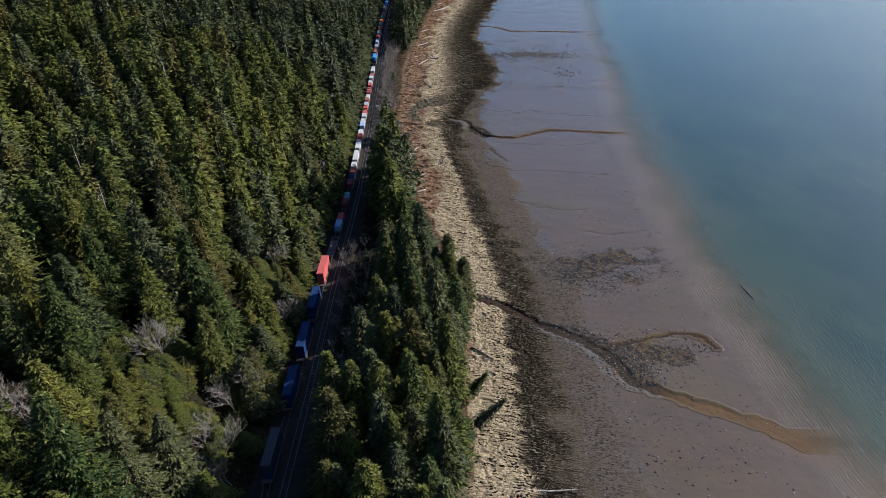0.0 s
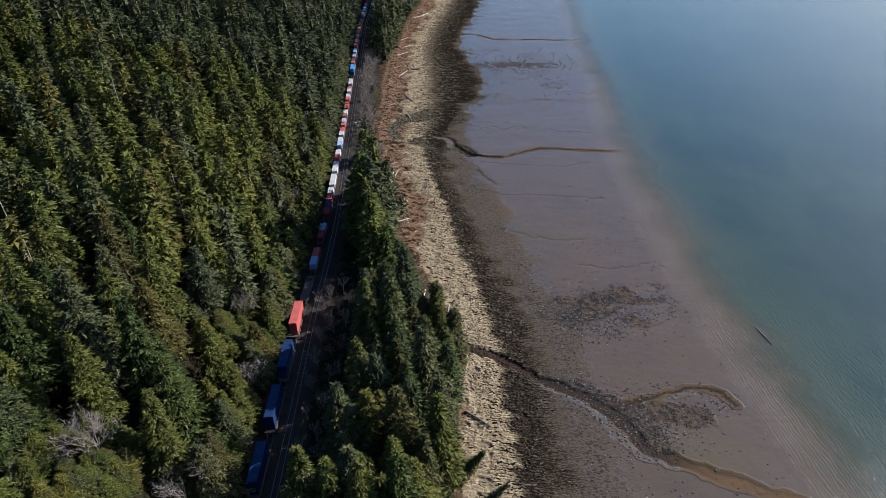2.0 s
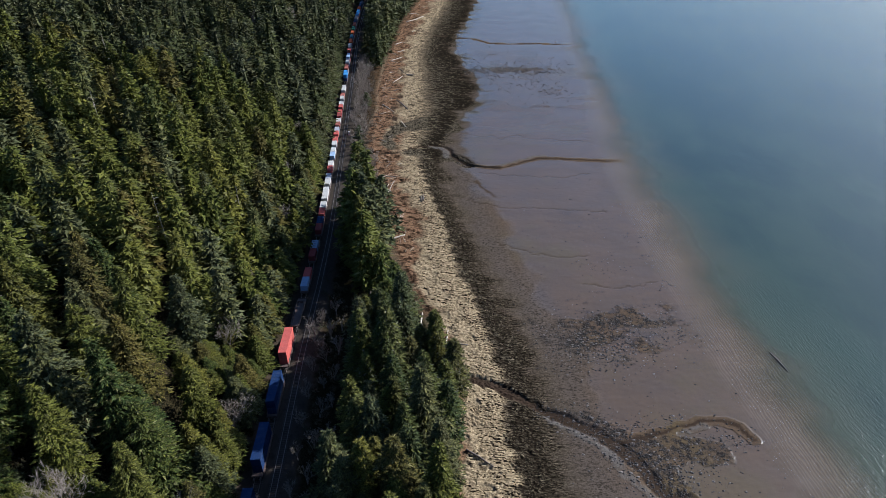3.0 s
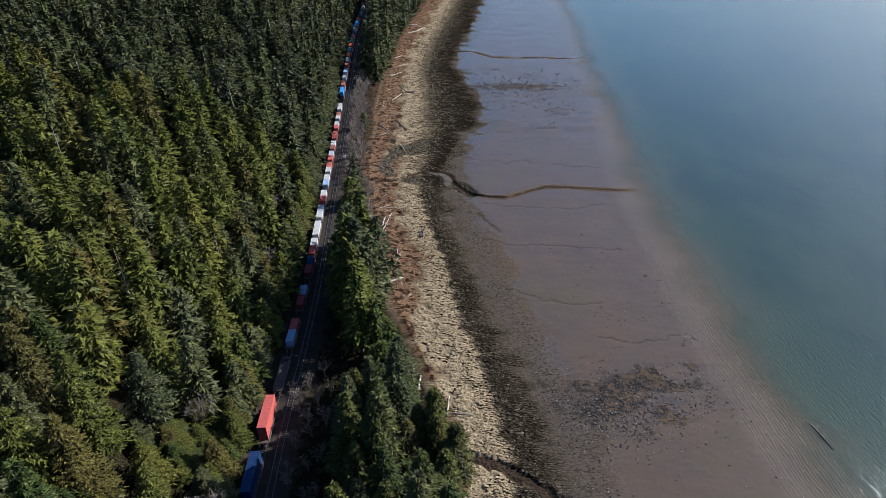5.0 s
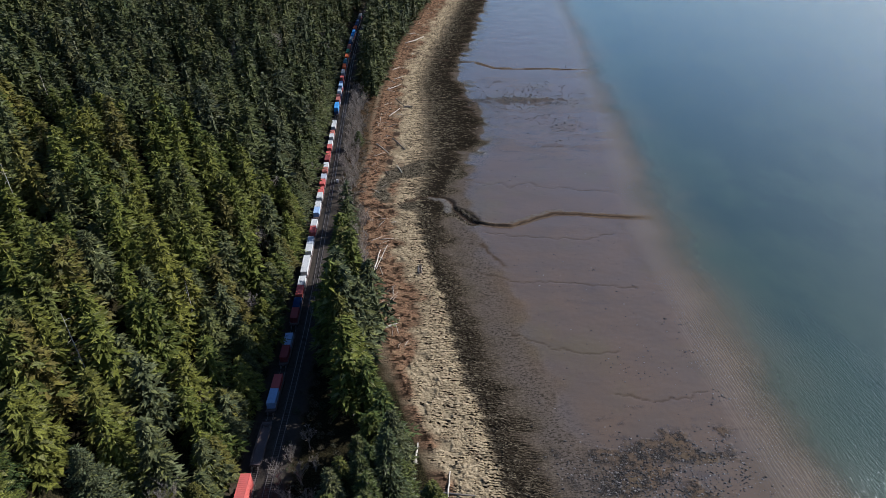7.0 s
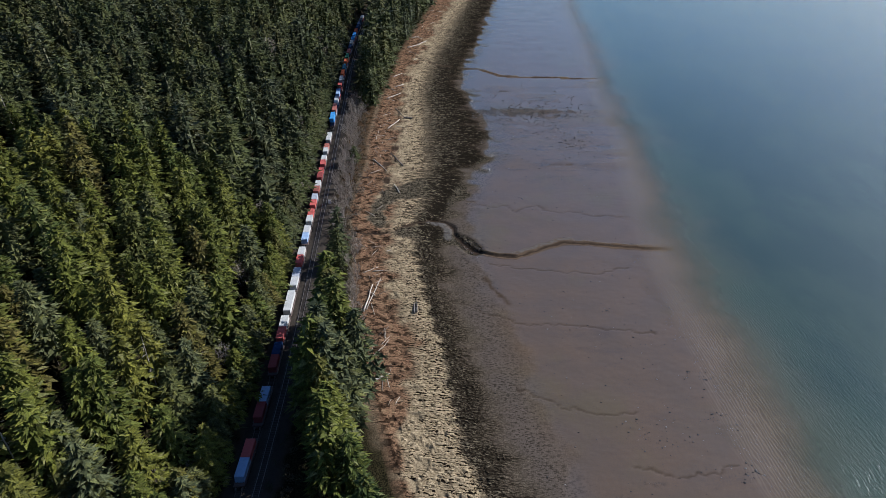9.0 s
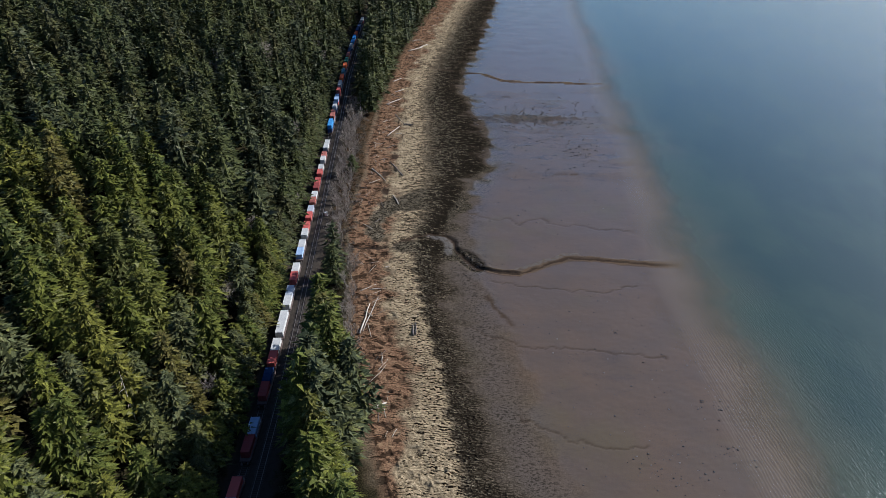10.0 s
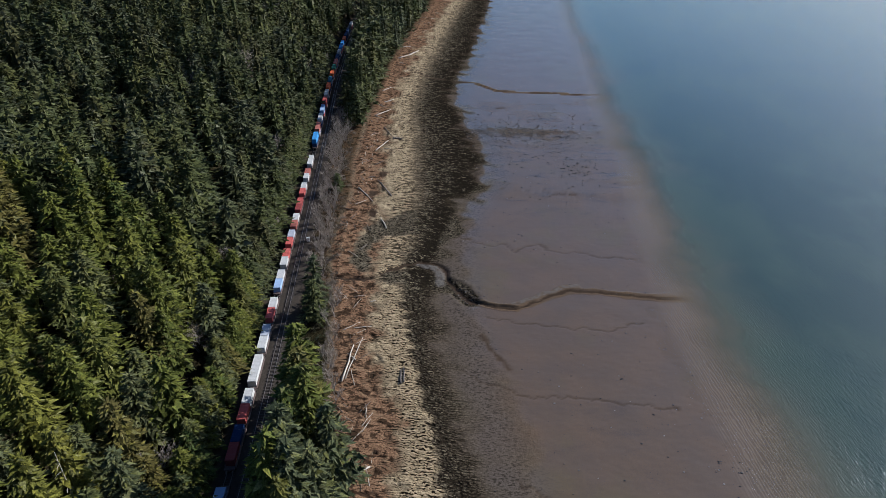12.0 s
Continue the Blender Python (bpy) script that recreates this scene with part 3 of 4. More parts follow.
# Conifers: branches round a trunk, each a drooping bough of many small ragged sprays.
def crown_arrays(rng, tall, wide, boughs, sprays, size, low=0.14, ragged=0.3, core=1.0):
    f = (np.arange(boughs) + rng.random(boughs) * 0.9) / boughs
    az = np.arange(boughs) * 2.399 + rng.random(boughs) * 1.6
    lobes = 1 + 0.2 * np.sin(az * 2 + f * 5 + rng.random() * 6) + 0.14 * np.sin(az * 3 - f * 9 + rng.random() * 6)
    shape = (1 - f) ** 0.86 * (0.62 + 0.38 * smooth(0.0, 0.2, f))
    reach = wide * shape * lobes * (1 - ragged + 1.6 * ragged * rng.random(boughs)) + 0.25
    height0 = tall * (low + (1 - low) * f)
    sag = 0.05 + 0.42 * rng.random(boughs) * (1 - f * 0.6)

    def each(v):
        return np.repeat(v, sprays)

    n = boughs * sprays
    s = 0.22 + 0.8 * rng.random(n) ** 0.65
    r, ang = each(reach), each(az)
    ahead = np.stack([np.cos(ang), np.sin(ang), np.zeros(n)], 1)
    side = np.stack([-np.sin(ang), np.cos(ang), np.zeros(n)], 1)
    spread = np.clip(rng.normal(0, 1, n), -2, 2) * (0.1 + r * 0.2 * (1.15 - 0.7 * s))
    at = ahead * (r * s)[:, None] + side * spread[:, None]
    at[:, 2] = each(height0) + (0.14 * np.sin(s * 3.0) - each(sag) * s**1.5) * r - 0.1 * np.abs(spread) + rng.normal(0, 0.12 * size, n)
    way = ahead * (0.75 + 0.3 * rng.random((n, 1))) + side * (np.sign(spread) * 0.5 * rng.random(n) + rng.normal(0, 0.35, n))[:, None]
    way[:, 2] = rng.normal(-0.12, 0.34, n)
    way /= np.linalg.norm(way, axis=1)[:, None]
    across = np.stack([-way[:, 1], way[:, 0], rng.normal(0, 0.5, n)], 1)
    across /= np.linalg.norm(across, axis=1)[:, None]
    grow = size * (0.55 + 0.9 * rng.random(n)) * (0.7 + 0.3 * (1 - each(f)))
    half = across * (grow * (0.17 + 0.17 * rng.random(n)))[:, None]
    tris = [np.stack([at - half, at + half, at + way * grow[:, None]], 1)]
    # Cones round the trunk, added as inner foliage to block light through the crown.
    k = np.arange(6) * math.pi / 3
    for z0, z1, r0 in ((low + 0.04, 0.55, 0.46), (0.3, 0.74, 0.42), (0.5, 0.88, 0.32), (0.7, 1.0, 0.19)):
        ring = np.stack([np.cos(k), np.sin(k)], 1) * (wide * r0 * core) * (0.6 + 0.7 * rng.random(6))[:, None]
        foot = np.concatenate([ring, np.full((6, 1), tall * z0) - rng.random((6, 1)) * 1.8], 1)
        top = np.tile((0.0, 0.0, tall * z1), (6, 1))
        tris.append(np.stack([foot, np.roll(foot, -1, 0), top], 1))
    return np.concatenate(tris).reshape(-1, 3)


def trunk_arrays(tall, girth, sides=5):
    k = np.arange(sides) * 2 * math.pi / sides
    ring = np.stack([np.cos(k), np.sin(k)], 1)
    v = []
    for s, r in ((-0.05, 1.25), (0.03, 1.0), (0.5, 0.6), (0.93, 0.12)):
        v.append(np.concatenate([ring * girth * r, np.full((sides, 1), tall * s)], 1))
    faces = [(a * sides + i, a * sides + (i + 1) % sides, (a + 1) * sides + (i + 1) % sides, (a + 1) * sides + i) for a in range(3) for i in range(sides)]
    return np.concatenate(v), np.array(faces)


rng = np.random.default_rng(11)
LOOKS = ((25.0, 5.4, 0.12, 0.3), (25.0, 4.6, 0.1, 0.35), (25.0, 6.0, 0.1, 0.3), (25.0, 5.0, 0.2, 0.45), (25.0, 5.6, 0.06, 0.26), (25.0, 4.2, 0.16, 0.4), (25.0, 6.4, 0.14, 0.36))


def near_conifer(k, needles, label):
    tall, wide, low, ragged = LOOKS[k]
    tri = crown_arrays(rng, tall, wide * 1.06, 165, 24, 0.95, low, ragged)
    tree = new("conifer_tree")
    tree.empty_display_size = 0.5
    v, f = trunk_arrays(tall, 0.34)
    part("trunk", mesh_of("trunk", v, f, BARK, soft=True), tree)
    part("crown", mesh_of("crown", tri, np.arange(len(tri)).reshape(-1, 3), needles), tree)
    return tagged(tree, label, "tree", "conifers of the wooded shore")


def scatter(x0, x1, y0, y1, gap):
    """Uneven places over a rectangle."""
    gx, gy = np.meshgrid(np.arange(x0, x1, gap), np.arange(y0, y1, gap))
    gx = gx + (np.arange(gx.shape[0]) % 2)[:, None] * gap / 2
    x = gx.ravel() + (rng.random(gx.size) - 0.5) * gap * 0.95
    y = gy.ravel() + (rng.random(gx.size) - 0.5) * gap * 0.95
    return x, y


# Where the bare alders stand: x, y, height.
ALDERS = [(-73.5, 118, 19), (-60, 123, 13), (-64, 181, 14), (-78, 84, 16), (-54.6, 99.7, 13), (-42.5, 199, 8), (-57.5, 158, 14), (-58.5, 119, 17), (-59, 193, 10), (-57, 103, 15), (-60.5, 109, 14), (-84, 88, 14),
          (-36, 328, 8), (-31, 302, 8), (-32, 312, 7), (-29, 277, 8), (-28, 286, 7), (-41, 346, 7), (-37, 338, 7), (-61, 222, 9), (-62, 262, 10), (-66, 300, 9), (-66, 382, 9), (-69, 396, 10), (-54, 183, 6), (-39, 192, 6), (-24, 266, 7)]
for k in range(46):
    r_y = 350 + k * 4.0
    ALDERS.append((float(TRACK(r_y)) + 13.2 + 3.2 * math.sin(k * 2.3), r_y, 8 + 2.8 * abs(math.sin(k * 1.7))))
for k in range(22):
    r_y = 132 + k * 3.7
    ALDERS.append((float(TRACK(r_y)) + 12.5 + 4.0 * math.sin(k * 2.1), r_y, 4.5 + 3 * abs(math.sin(k * 1.3))))
for r_y, off, tall in ((252, 13, 14), (300, 16, 15), (336, 18, 15), (376, 13, 13), (448, 15, 13), (215, 13, 13)):
    ALDERS.append((float(TRACK(r_y)) - off, r_y, tall))
for r_y, off, tall in ((552, 11, 14), (572, 10, 12), (580, 17, 17), (590, 12, 14), (602, 20, 18), (606, 10, 13), (622, 16, 16), (636, 10, 13), (640, 46, 20), (520, 38, 20), (470, 60, 20), (590, 52, 18)):
    ALDERS.append((float(TRACK(r_y)) - off, r_y, tall))
for k in range(13):
    r_y = 268 + k * 6.0
    ALDERS.append((float(EDGE(r_y)) - 1.8 + 1.2 * math.sin(k * 1.9), r_y, 6.5 + 2.5 * abs(math.sin(k * 2.7))))
CLEARINGS = [(-43, 200, 7), (-37, 200, 6), (-30, 203, 5), (-24, 206, 4), (-44, 349, 6), (-60, 104, 4), (-73, 116, 4), (-59, 117, 5), (-57, 106, 4), (-63, 178, 3), (-57, 155, 3)] + [(x, y, min(0.3 * tall, 2.6)) for x, y, tall in ALDERS]


def wooded(x, y):
    """Where conifers stand: the hillside behind the rails, and the belts between rails and beach."""
    t, e = TRACK(y), EDGE(y)
    rough = (layered(x * 0.09, y * 0.09, 140) - 0.5) * 6
    hill = x < t - 5.2 + np.minimum(rough * 0.4, 0.2)
    belt = (x > t + 15.3 + np.maximum(rough * 0.5, -0.5) + 10.5 * smooth(245, 205, y) * smooth(125, 150, y) - 1.0 * smooth(500, 545, y)) & (x < e - 3.2 - 8.0 * smooth(171, 187, y) * smooth(252, 232, y) - 3.0 * smooth(255, 272, y) * smooth(500, 480, y) + rough * 0.3) & ((y < 338) | (y > 515) | (value_noise(x * 0.23, y * 0.23, 141) > 0.62))
    return hill, belt


TREES = []
for x0, x1, y0, y1, gap in ((-190, 10, 40, 330, 8.7), (-60, 10, 40, 342, 5.5), (-380, 10, 330, 620, 9.0), (-520, 60, 620, 850, 9.8), (-520, 60, 850, 1120, 11.5), (-330, -190, 190, 330, 8.7)):
    px, py = scatter(x0, x1, y0, y1, gap)
    hill, belt = wooded(px, py)
    if gap == 5.5:
        hill = hill & False
    elif y0 < 330:
        belt = belt & False
    keep = (hill | belt) & (rng.random(len(px)) > 0.1) & (belt | (layered(px * 0.055, py * 0.055, 160) < 0.75)) & (px > -0.86 * py - 75)
    for cx, cy, cr in CLEARINGS:
        keep &= np.hypot(px - cx, py - cy) > cr
    px, py, belt = px[keep], py[keep], belt[keep]
    row_y = np.arange(y0, min(y1, 700), 4.2) if x1 > -100 and gap != 5.5 else np.zeros(0)
    row_y = row_y + (rng.random(len(row_y)) - 0.5) * 2.5
    row_x = TRACK(row_y) - 6.2 - 2.2 * rng.random(len(row_y))
    clear = np.ones(len(row_y), bool)
    for cx, cy, cr in CLEARINGS:
        clear &= np.hypot(row_x - cx, row_y - cy) > cr
    px, py, belt = np.concatenate([px, row_x[clear]]), np.concatenate([py, row_y[clear]]), np.concatenate([belt, np.zeros(clear.sum(), bool)])
    pz = land(px, py)[0]
    size = 16 + 17 * layered(px * 0.05, py * 0.05, 150) + (rng.random(len(px)) - 0.5) * 13
    size = np.where(belt, size * (1.3 - 0.13 * smooth(255, 235, py)) * (0.66 + 0.34 * smooth(310, 270, py)) * (0.6 + 0.4 * smooth(0, 6, EDGE(py) - px)), size)
    size = np.where(belt, size, size * (0.5 + 0.5 * smooth(0, 8, TRACK(py) - 4.6 - px)))
    size = np.where(py > 330, size * 1.05, size)
    size = np.where(belt & (py > 500), np.maximum(size * 1.45, 24), size)
    size = np.where(belt & (py > 338) & (py < 515), size * 0.45, size)
    size = np.where(belt & (py > 158) & (py < 205) & (EDGE(py) - px < 15), size * 0.72, size)
    # Low growth round the tall alders.
    for cx, cy, cr, most in ((-72, 113, 10, 10), (-70, 104, 7, 14), (-59, 113, 10, 8), (-63, 176, 7, 10)):
        size = np.where(np.hypot(px - cx, py - cy) < cr, np.minimum(size, most * (0.75 + 0.25 * np.sin(px * 3.1 + py))), size)
    # Belt trees capped low along the sun's line, so it reaches through to the rails.
    lane = (px + 49.6) * 0.9 + (py - 193) * 0.44
    beside = np.abs((py - 193) * 0.9 - (px + 49.6) * 0.44)
    size = np.where(belt & (beside < 8.5) & (lane > 0), np.minimum(size, 0.6 * lane - 0.5), size)
    # Halved tint paints the belt's unlit side as darker crowns.
    for row in zip(px, py, pz, np.clip(size, 5, 42), np.clip(0.9 * layered(px * 0.035, py * 0.035, 170) - 0.2 + 0.55 * rng.random(len(px)), 0, 1) * np.where(belt & (py > 150) & (py < 340), 0.5, 1.0), rng.random(len(px)) * 360):
        TREES.append(row)

# Saplings and young conifers round the tall alders on the slope.
young = random.Random(12)
for k in range(88):
    x, y = (young.uniform(-84, -56), young.uniform(101, 124)) if k < 60 else (young.uniform(-72, -58), young.uniform(166, 187))
    if min(math.hypot(x - ax, y - ay) for ax, ay in ((-73.5, 118), (-58.5, 119), (-60.5, 109), (-60, 123), (-64, 181))) > 1.8:
        TREES.append((x, y, float(land(x, y)[0]), young.uniform(5, 9.5), young.uniform(0.15, 0.7), young.uniform(0, 360)))

NEAR = [r for r in TREES if r[1] < 262 and r[0] > -104 + 0.1 * abs(r[1] - 150)]
NEAR.sort(key=lambda r: r[1] - 0.35 * r[0])
NEAR = NEAR[:300]
chosen = set(id(r) for r in NEAR)
REST = [r for r in TREES if id(r) not in chosen]

patterns = [near_conifer(k, NEEDLES, "evergreen conifer with drooping green and olive sprays") for k in range(7)]
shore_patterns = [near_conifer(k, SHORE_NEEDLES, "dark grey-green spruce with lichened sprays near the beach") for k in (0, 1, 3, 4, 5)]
fresh = patterns + shore_patterns
for i, (x, y, z, tall, tint, turn) in enumerate(NEAR):
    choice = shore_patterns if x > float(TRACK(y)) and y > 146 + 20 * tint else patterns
    source = choice[i % len(choice)]
    grow = tall / 25.0
    m = pose(x, y, z - 0.15, (tint - 0.5) * 4, 0, turn)
    tree = source if source in fresh else copy_thing(source, m)
    if source in fresh:
        fresh.remove(source)
    tree.matrix_basis = m @ Matrix.Diagonal((0.6 * grow + 0.5, 0.6 * grow + 0.5, grow, 1))


def forest_mass(name, rows, boughs, sprays, size, slim, needles, label, trunks=False):
    """Very many trees in one mesh: crowns and trunks."""
    looks = [crown_arrays(rng, 25.0, w * slim, boughs, sprays, size, lo, ra) for _, w, lo, ra in LOOKS]
    tv, tf = trunk_arrays(25.0, 0.34, 3)
    tf = np.concatenate([tf[:, [0, 1, 2]], tf[:, [0, 2, 3]]])
    verts, faces, tints, bark, count = [], [], [], [], 0
    for i, (x, y, z, tall, tint, turn) in enumerate(rows):
        crown = looks[i % len(looks)]
        g = tall / 25.0
        c, s = math.cos(radians(turn)), math.sin(radians(turn))
        spread = 0.6 * g + 0.5
        m = np.array([[c * spread, -s * spread, 0], [s * spread, c * spread, 0], [0, 0, g]])
        for src, is_bark in ((crown, 0), (tv, 1)) if trunks else ((crown, 0),):
            verts.append(src @ m.T + (x, y, z - 0.15))
            faces.append((np.arange(len(src)).reshape(-1, 3) if not is_bark else tf) + count)
            bark.append(np.full(len(faces[-1]), is_bark))
            tints.append(np.full(len(src), tint))
            count += len(src)
    me = mesh_of(name, np.concatenate(verts), np.concatenate(faces), needles, dict(tint=np.concatenate(tints)))
    me.materials.append(BARK)
    me.polygons.foreach_set("material_index", np.concatenate(bark).astype(np.int32))
    tagged(new(name, me), label, "forest", kind="stuff")


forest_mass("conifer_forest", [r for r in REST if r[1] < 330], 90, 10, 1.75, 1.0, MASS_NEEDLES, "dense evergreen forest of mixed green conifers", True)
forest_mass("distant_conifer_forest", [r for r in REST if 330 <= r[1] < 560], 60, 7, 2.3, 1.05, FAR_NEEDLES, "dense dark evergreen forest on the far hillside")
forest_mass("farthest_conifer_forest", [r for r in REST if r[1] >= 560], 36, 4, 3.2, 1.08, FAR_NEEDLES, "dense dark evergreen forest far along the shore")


# Low shrubs along the edges of the woods and beside the rails.
def undergrowth():
    looks = []
    for k in range(5):
        n = 46
        a, r, z = rng.random(n) * 6.3, 0.2 + 0.8 * rng.random(n) ** 0.6, rng.random(n)
        base = np.stack([np.cos(a) * r * 0.7, np.sin(a) * r * 0.7, z * (1.1 - 0.5 * r)], 1)
        b = rng.random(n) * 6.3
        d1 = np.stack([np.cos(b), np.sin(b), rng.random(n) * 0.8], 1) * 0.3
        d2 = np.stack([-np.sin(b), np.cos(b), rng.random(n) * 0.5], 1) * 0.2
        looks.append(np.stack([base, base + d1, base + d2 + d1 * 0.4], 1).reshape(-1, 3))
    spots = []
    for x0, x1, y0, y1, gap in ((-9.5, -4.3, 70, 620, 2.6), (8.5, 19, 70, 250, 3.2), (10.5, 19, 250, 560, 2.8), (-75, -9.5, 66, 330, 4.2), (-20, -6, 155, 200, 4.0), (-38, -10, 98, 126, 2.2)):
        sx, sy = scatter(x0, x1, y0, y1, gap)
        spots.append(np.stack([sx + TRACK(sy), sy], 1))
    spots = np.concatenate(spots)
    spots = spots[rng.random(len(spots)) > 0.25]
    z = land(spots[:, 0], spots[:, 1])[0]
    verts, tints = [], []
    for i, ((x, y), h) in enumerate(zip(spots, z)):
        bare = 345 < y < 560 and x > float(TRACK(y)) + 9
        grow = 1.3 if bare else 1.0
        g, tall = (0.8 + 1.1 * rng.random()) * grow, (0.9 + 1.9 * rng.random()) * grow
        verts.append(looks[i % 5] * (g, g, tall) + (x, y, h - 0.1))
        tints.append(np.full(len(verts[-1]), rng.random() + (0.7 if bare else 0)))
    v = np.concatenate(verts)
    s = Shader("shrub_leaves_and_stems", 0.8, 0.2)
    c = s.mix(s.ramp(s.mask("tint"), 0, 1), (0.03, 0.036, 0.012), (0.085, 0.062, 0.034))
    c = s.mix(s.ramp(s.mask("tint"), 1.2, 1.8), c, (0.1, 0.08, 0.062))
    s.colour(s.mix(s.nodes.new("ShaderNodeNewGeometry").outputs["Random Per Island"], s.mix(0.6, c, (0.01, 0.01, 0.006)), c))
    tagged(new("undergrowth", mesh_of("undergrowth", v, np.arange(len(v)).reshape(-1, 3), s.mat, dict(tint=np.concatenate(tints)))), "low brown and olive shrubs beside the rails", "shrubs", kind="stuff")


undergrowth()


# Bare alders: forking limbs and fine twigs.
def alder(tall, seed, stems=3, last=3):
    r = random.Random(seed)
    fine, trunks = bmesh.new(), []

    def grow(p, way, length, girth, depth):
        q1 = p + way * length * 0.5 + Vector((r.uniform(-1, 1), r.uniform(-1, 1), r.uniform(0, 0.6))) * length * 0.07
        q2 = q1 + (way + Vector((r.uniform(-1, 1), r.uniform(-1, 1), 0.3)) * 0.25).normalized() * length * 0.5
        if depth == 0:
            trunks.append(bmesh.new())
        tube_into(fine if depth else trunks[-1], (p, q1, q2), (girth, girth * 0.8, girth * 0.5), 4 if depth < 2 else 3)
        if depth == last:
            for _ in range(3):
                a = q1.lerp(q2, r.uniform(-0.6, 1))
                b = a + (way * 0.6 + Vector((r.uniform(-1, 1), r.uniform(-1, 1), r.uniform(-0.2, 0.9)))).normalized() * length * r.uniform(0.5, 1.0)
                v = [fine.verts.new(a + Vector((0.03, 0, 0))), fine.verts.new(a + Vector((-0.02, 0.03, 0))), fine.verts.new(a + Vector((-0.02, -0.03, 0.01))), fine.verts.new(b)]
                for f in ((0, 1, 3), (1, 2, 3), (2, 0, 3)):
                    fine.faces.new([v[i] for i in f])
            return
        for _ in range(3):
            spread = Vector((r.uniform(-1, 1), r.uniform(-1, 1), r.uniform(-0.15, 0.7)))
            start = q1.lerp(q2, r.uniform(-0.3, 1))
            grow(start, (way * 0.85 + spread * 0.7).normalized(), length * r.uniform(0.5, 0.72), max(girth * 0.5, 0.028 if last == 3 else 0.02), depth + 1)

    for _ in range(stems):
        grow(Vector((r.uniform(-0.5, 0.5), r.uniform(-0.5, 0.5), -0.3)), Vector((r.uniform(-0.3, 0.3), r.uniform(-0.3, 0.3), 1)).normalized(), tall * 0.5, 0.14 if last == 3 else 0.17, 0)
    tree = new("bare_alder")
    for bm in trunks:
        part("trunk", mesh_from("trunk", bm, TWIGS), tree)
    part("crown", mesh_from("crown", fine, TWIGS), tree)
    return tagged(tree, "leafless grey alder with fine branching twigs", "tree", "bare alders by the rails")


alder_patterns = [alder(9.0, 5 + k, 3 + k % 2) for k in range(4)]
tall_patterns = [alder(16.0, 25 + k, 3, 4) for k in range(2)]
unused = alder_patterns + tall_patterns
for i, (x, y, tall) in enumerate(ALDERS):
    m = pose(x, y, height(x, y), 0, 0, i * 67)
    choice, full = (alder_patterns, 9.0) if tall < 11 else (tall_patterns, 16.0)
    source = choice[i % len(choice)]
    tree = source if source in unused else copy_thing(source, m)
    if source in unused:
        unused.remove(source)
    g = tall / full
    tree.matrix_basis = m @ Matrix.Diagonal((g, g, g, 1))


# Dead standing trunks among the conifers.
def snag(x, y, tall, seed):
    r = random.Random(seed)
    bm = bmesh.new()
    tube_into(bm, [(0, 0, -0.3), (0.1, 0, tall * 0.5), (r.uniform(-0.4, 0.4), 0.2, tall)], (0.2, 0.14, 0.04), 6)
    for k in range(14):
        z = tall * r.uniform(0.45, 0.95)
        a = r.uniform(0, 6.3)
        reach = r.uniform(0.6, 1.8)
        tube_into(bm, [(0.05, 0, z), (math.cos(a) * reach * 0.6, math.sin(a) * reach * 0.6, z + 0.1), (math.cos(a) * reach, math.sin(a) * reach, z - 0.2)], (0.05, 0.035, 0.015), 3)
    ob = new("dead_tree", mesh_from("dead_tree", bm, DRIFT))
    ob.matrix_basis = pose(x, y, height(x, y))
    tagged(ob, "dead grey standing trunk with broken branch stubs", "tree", "dead trunks in the forest")


for i, (x, y, tall) in enumerate(((-26, 121, 20), (-108, 165, 38), (-95, 150, 36), (-88, 131, 33), (-150, 330, 36), (-118, 250, 36), (-72, 238, 30), (-21, 176, 26), (-84, 205, 35))):
    snag(x, y, tall * 0.78, i)


# ---- railway ----
SECOND = 4.4  # metres between the two tracks


def ribbon(name, offset, half, z0, z1, material, parent):
    """One bar that follows the tracks."""
    ys = np.concatenate([np.arange(20, 460, 4.0), np.arange(460, 1100, 10.0)])
    x = TRACK(ys) + offset
    n = len(ys)
    ring = np.stack([np.stack([x + a, ys, np.full(n, z)], 1) for a, z in ((-half, z0), (half, z0), (half * 0.55, z1), (-half * 0.55, z1))], 1)
    idx = np.arange(n * 4).reshape(n, 4)
    faces = np.concatenate([np.stack([idx[:-1, k], idx[:-1, (k + 1) % 4], idx[1:, (k + 1) % 4], idx[1:, k]], 1) for k in range(4)])
    return part(name, mesh_of(name, ring.reshape(-1, 3), faces, material), parent)


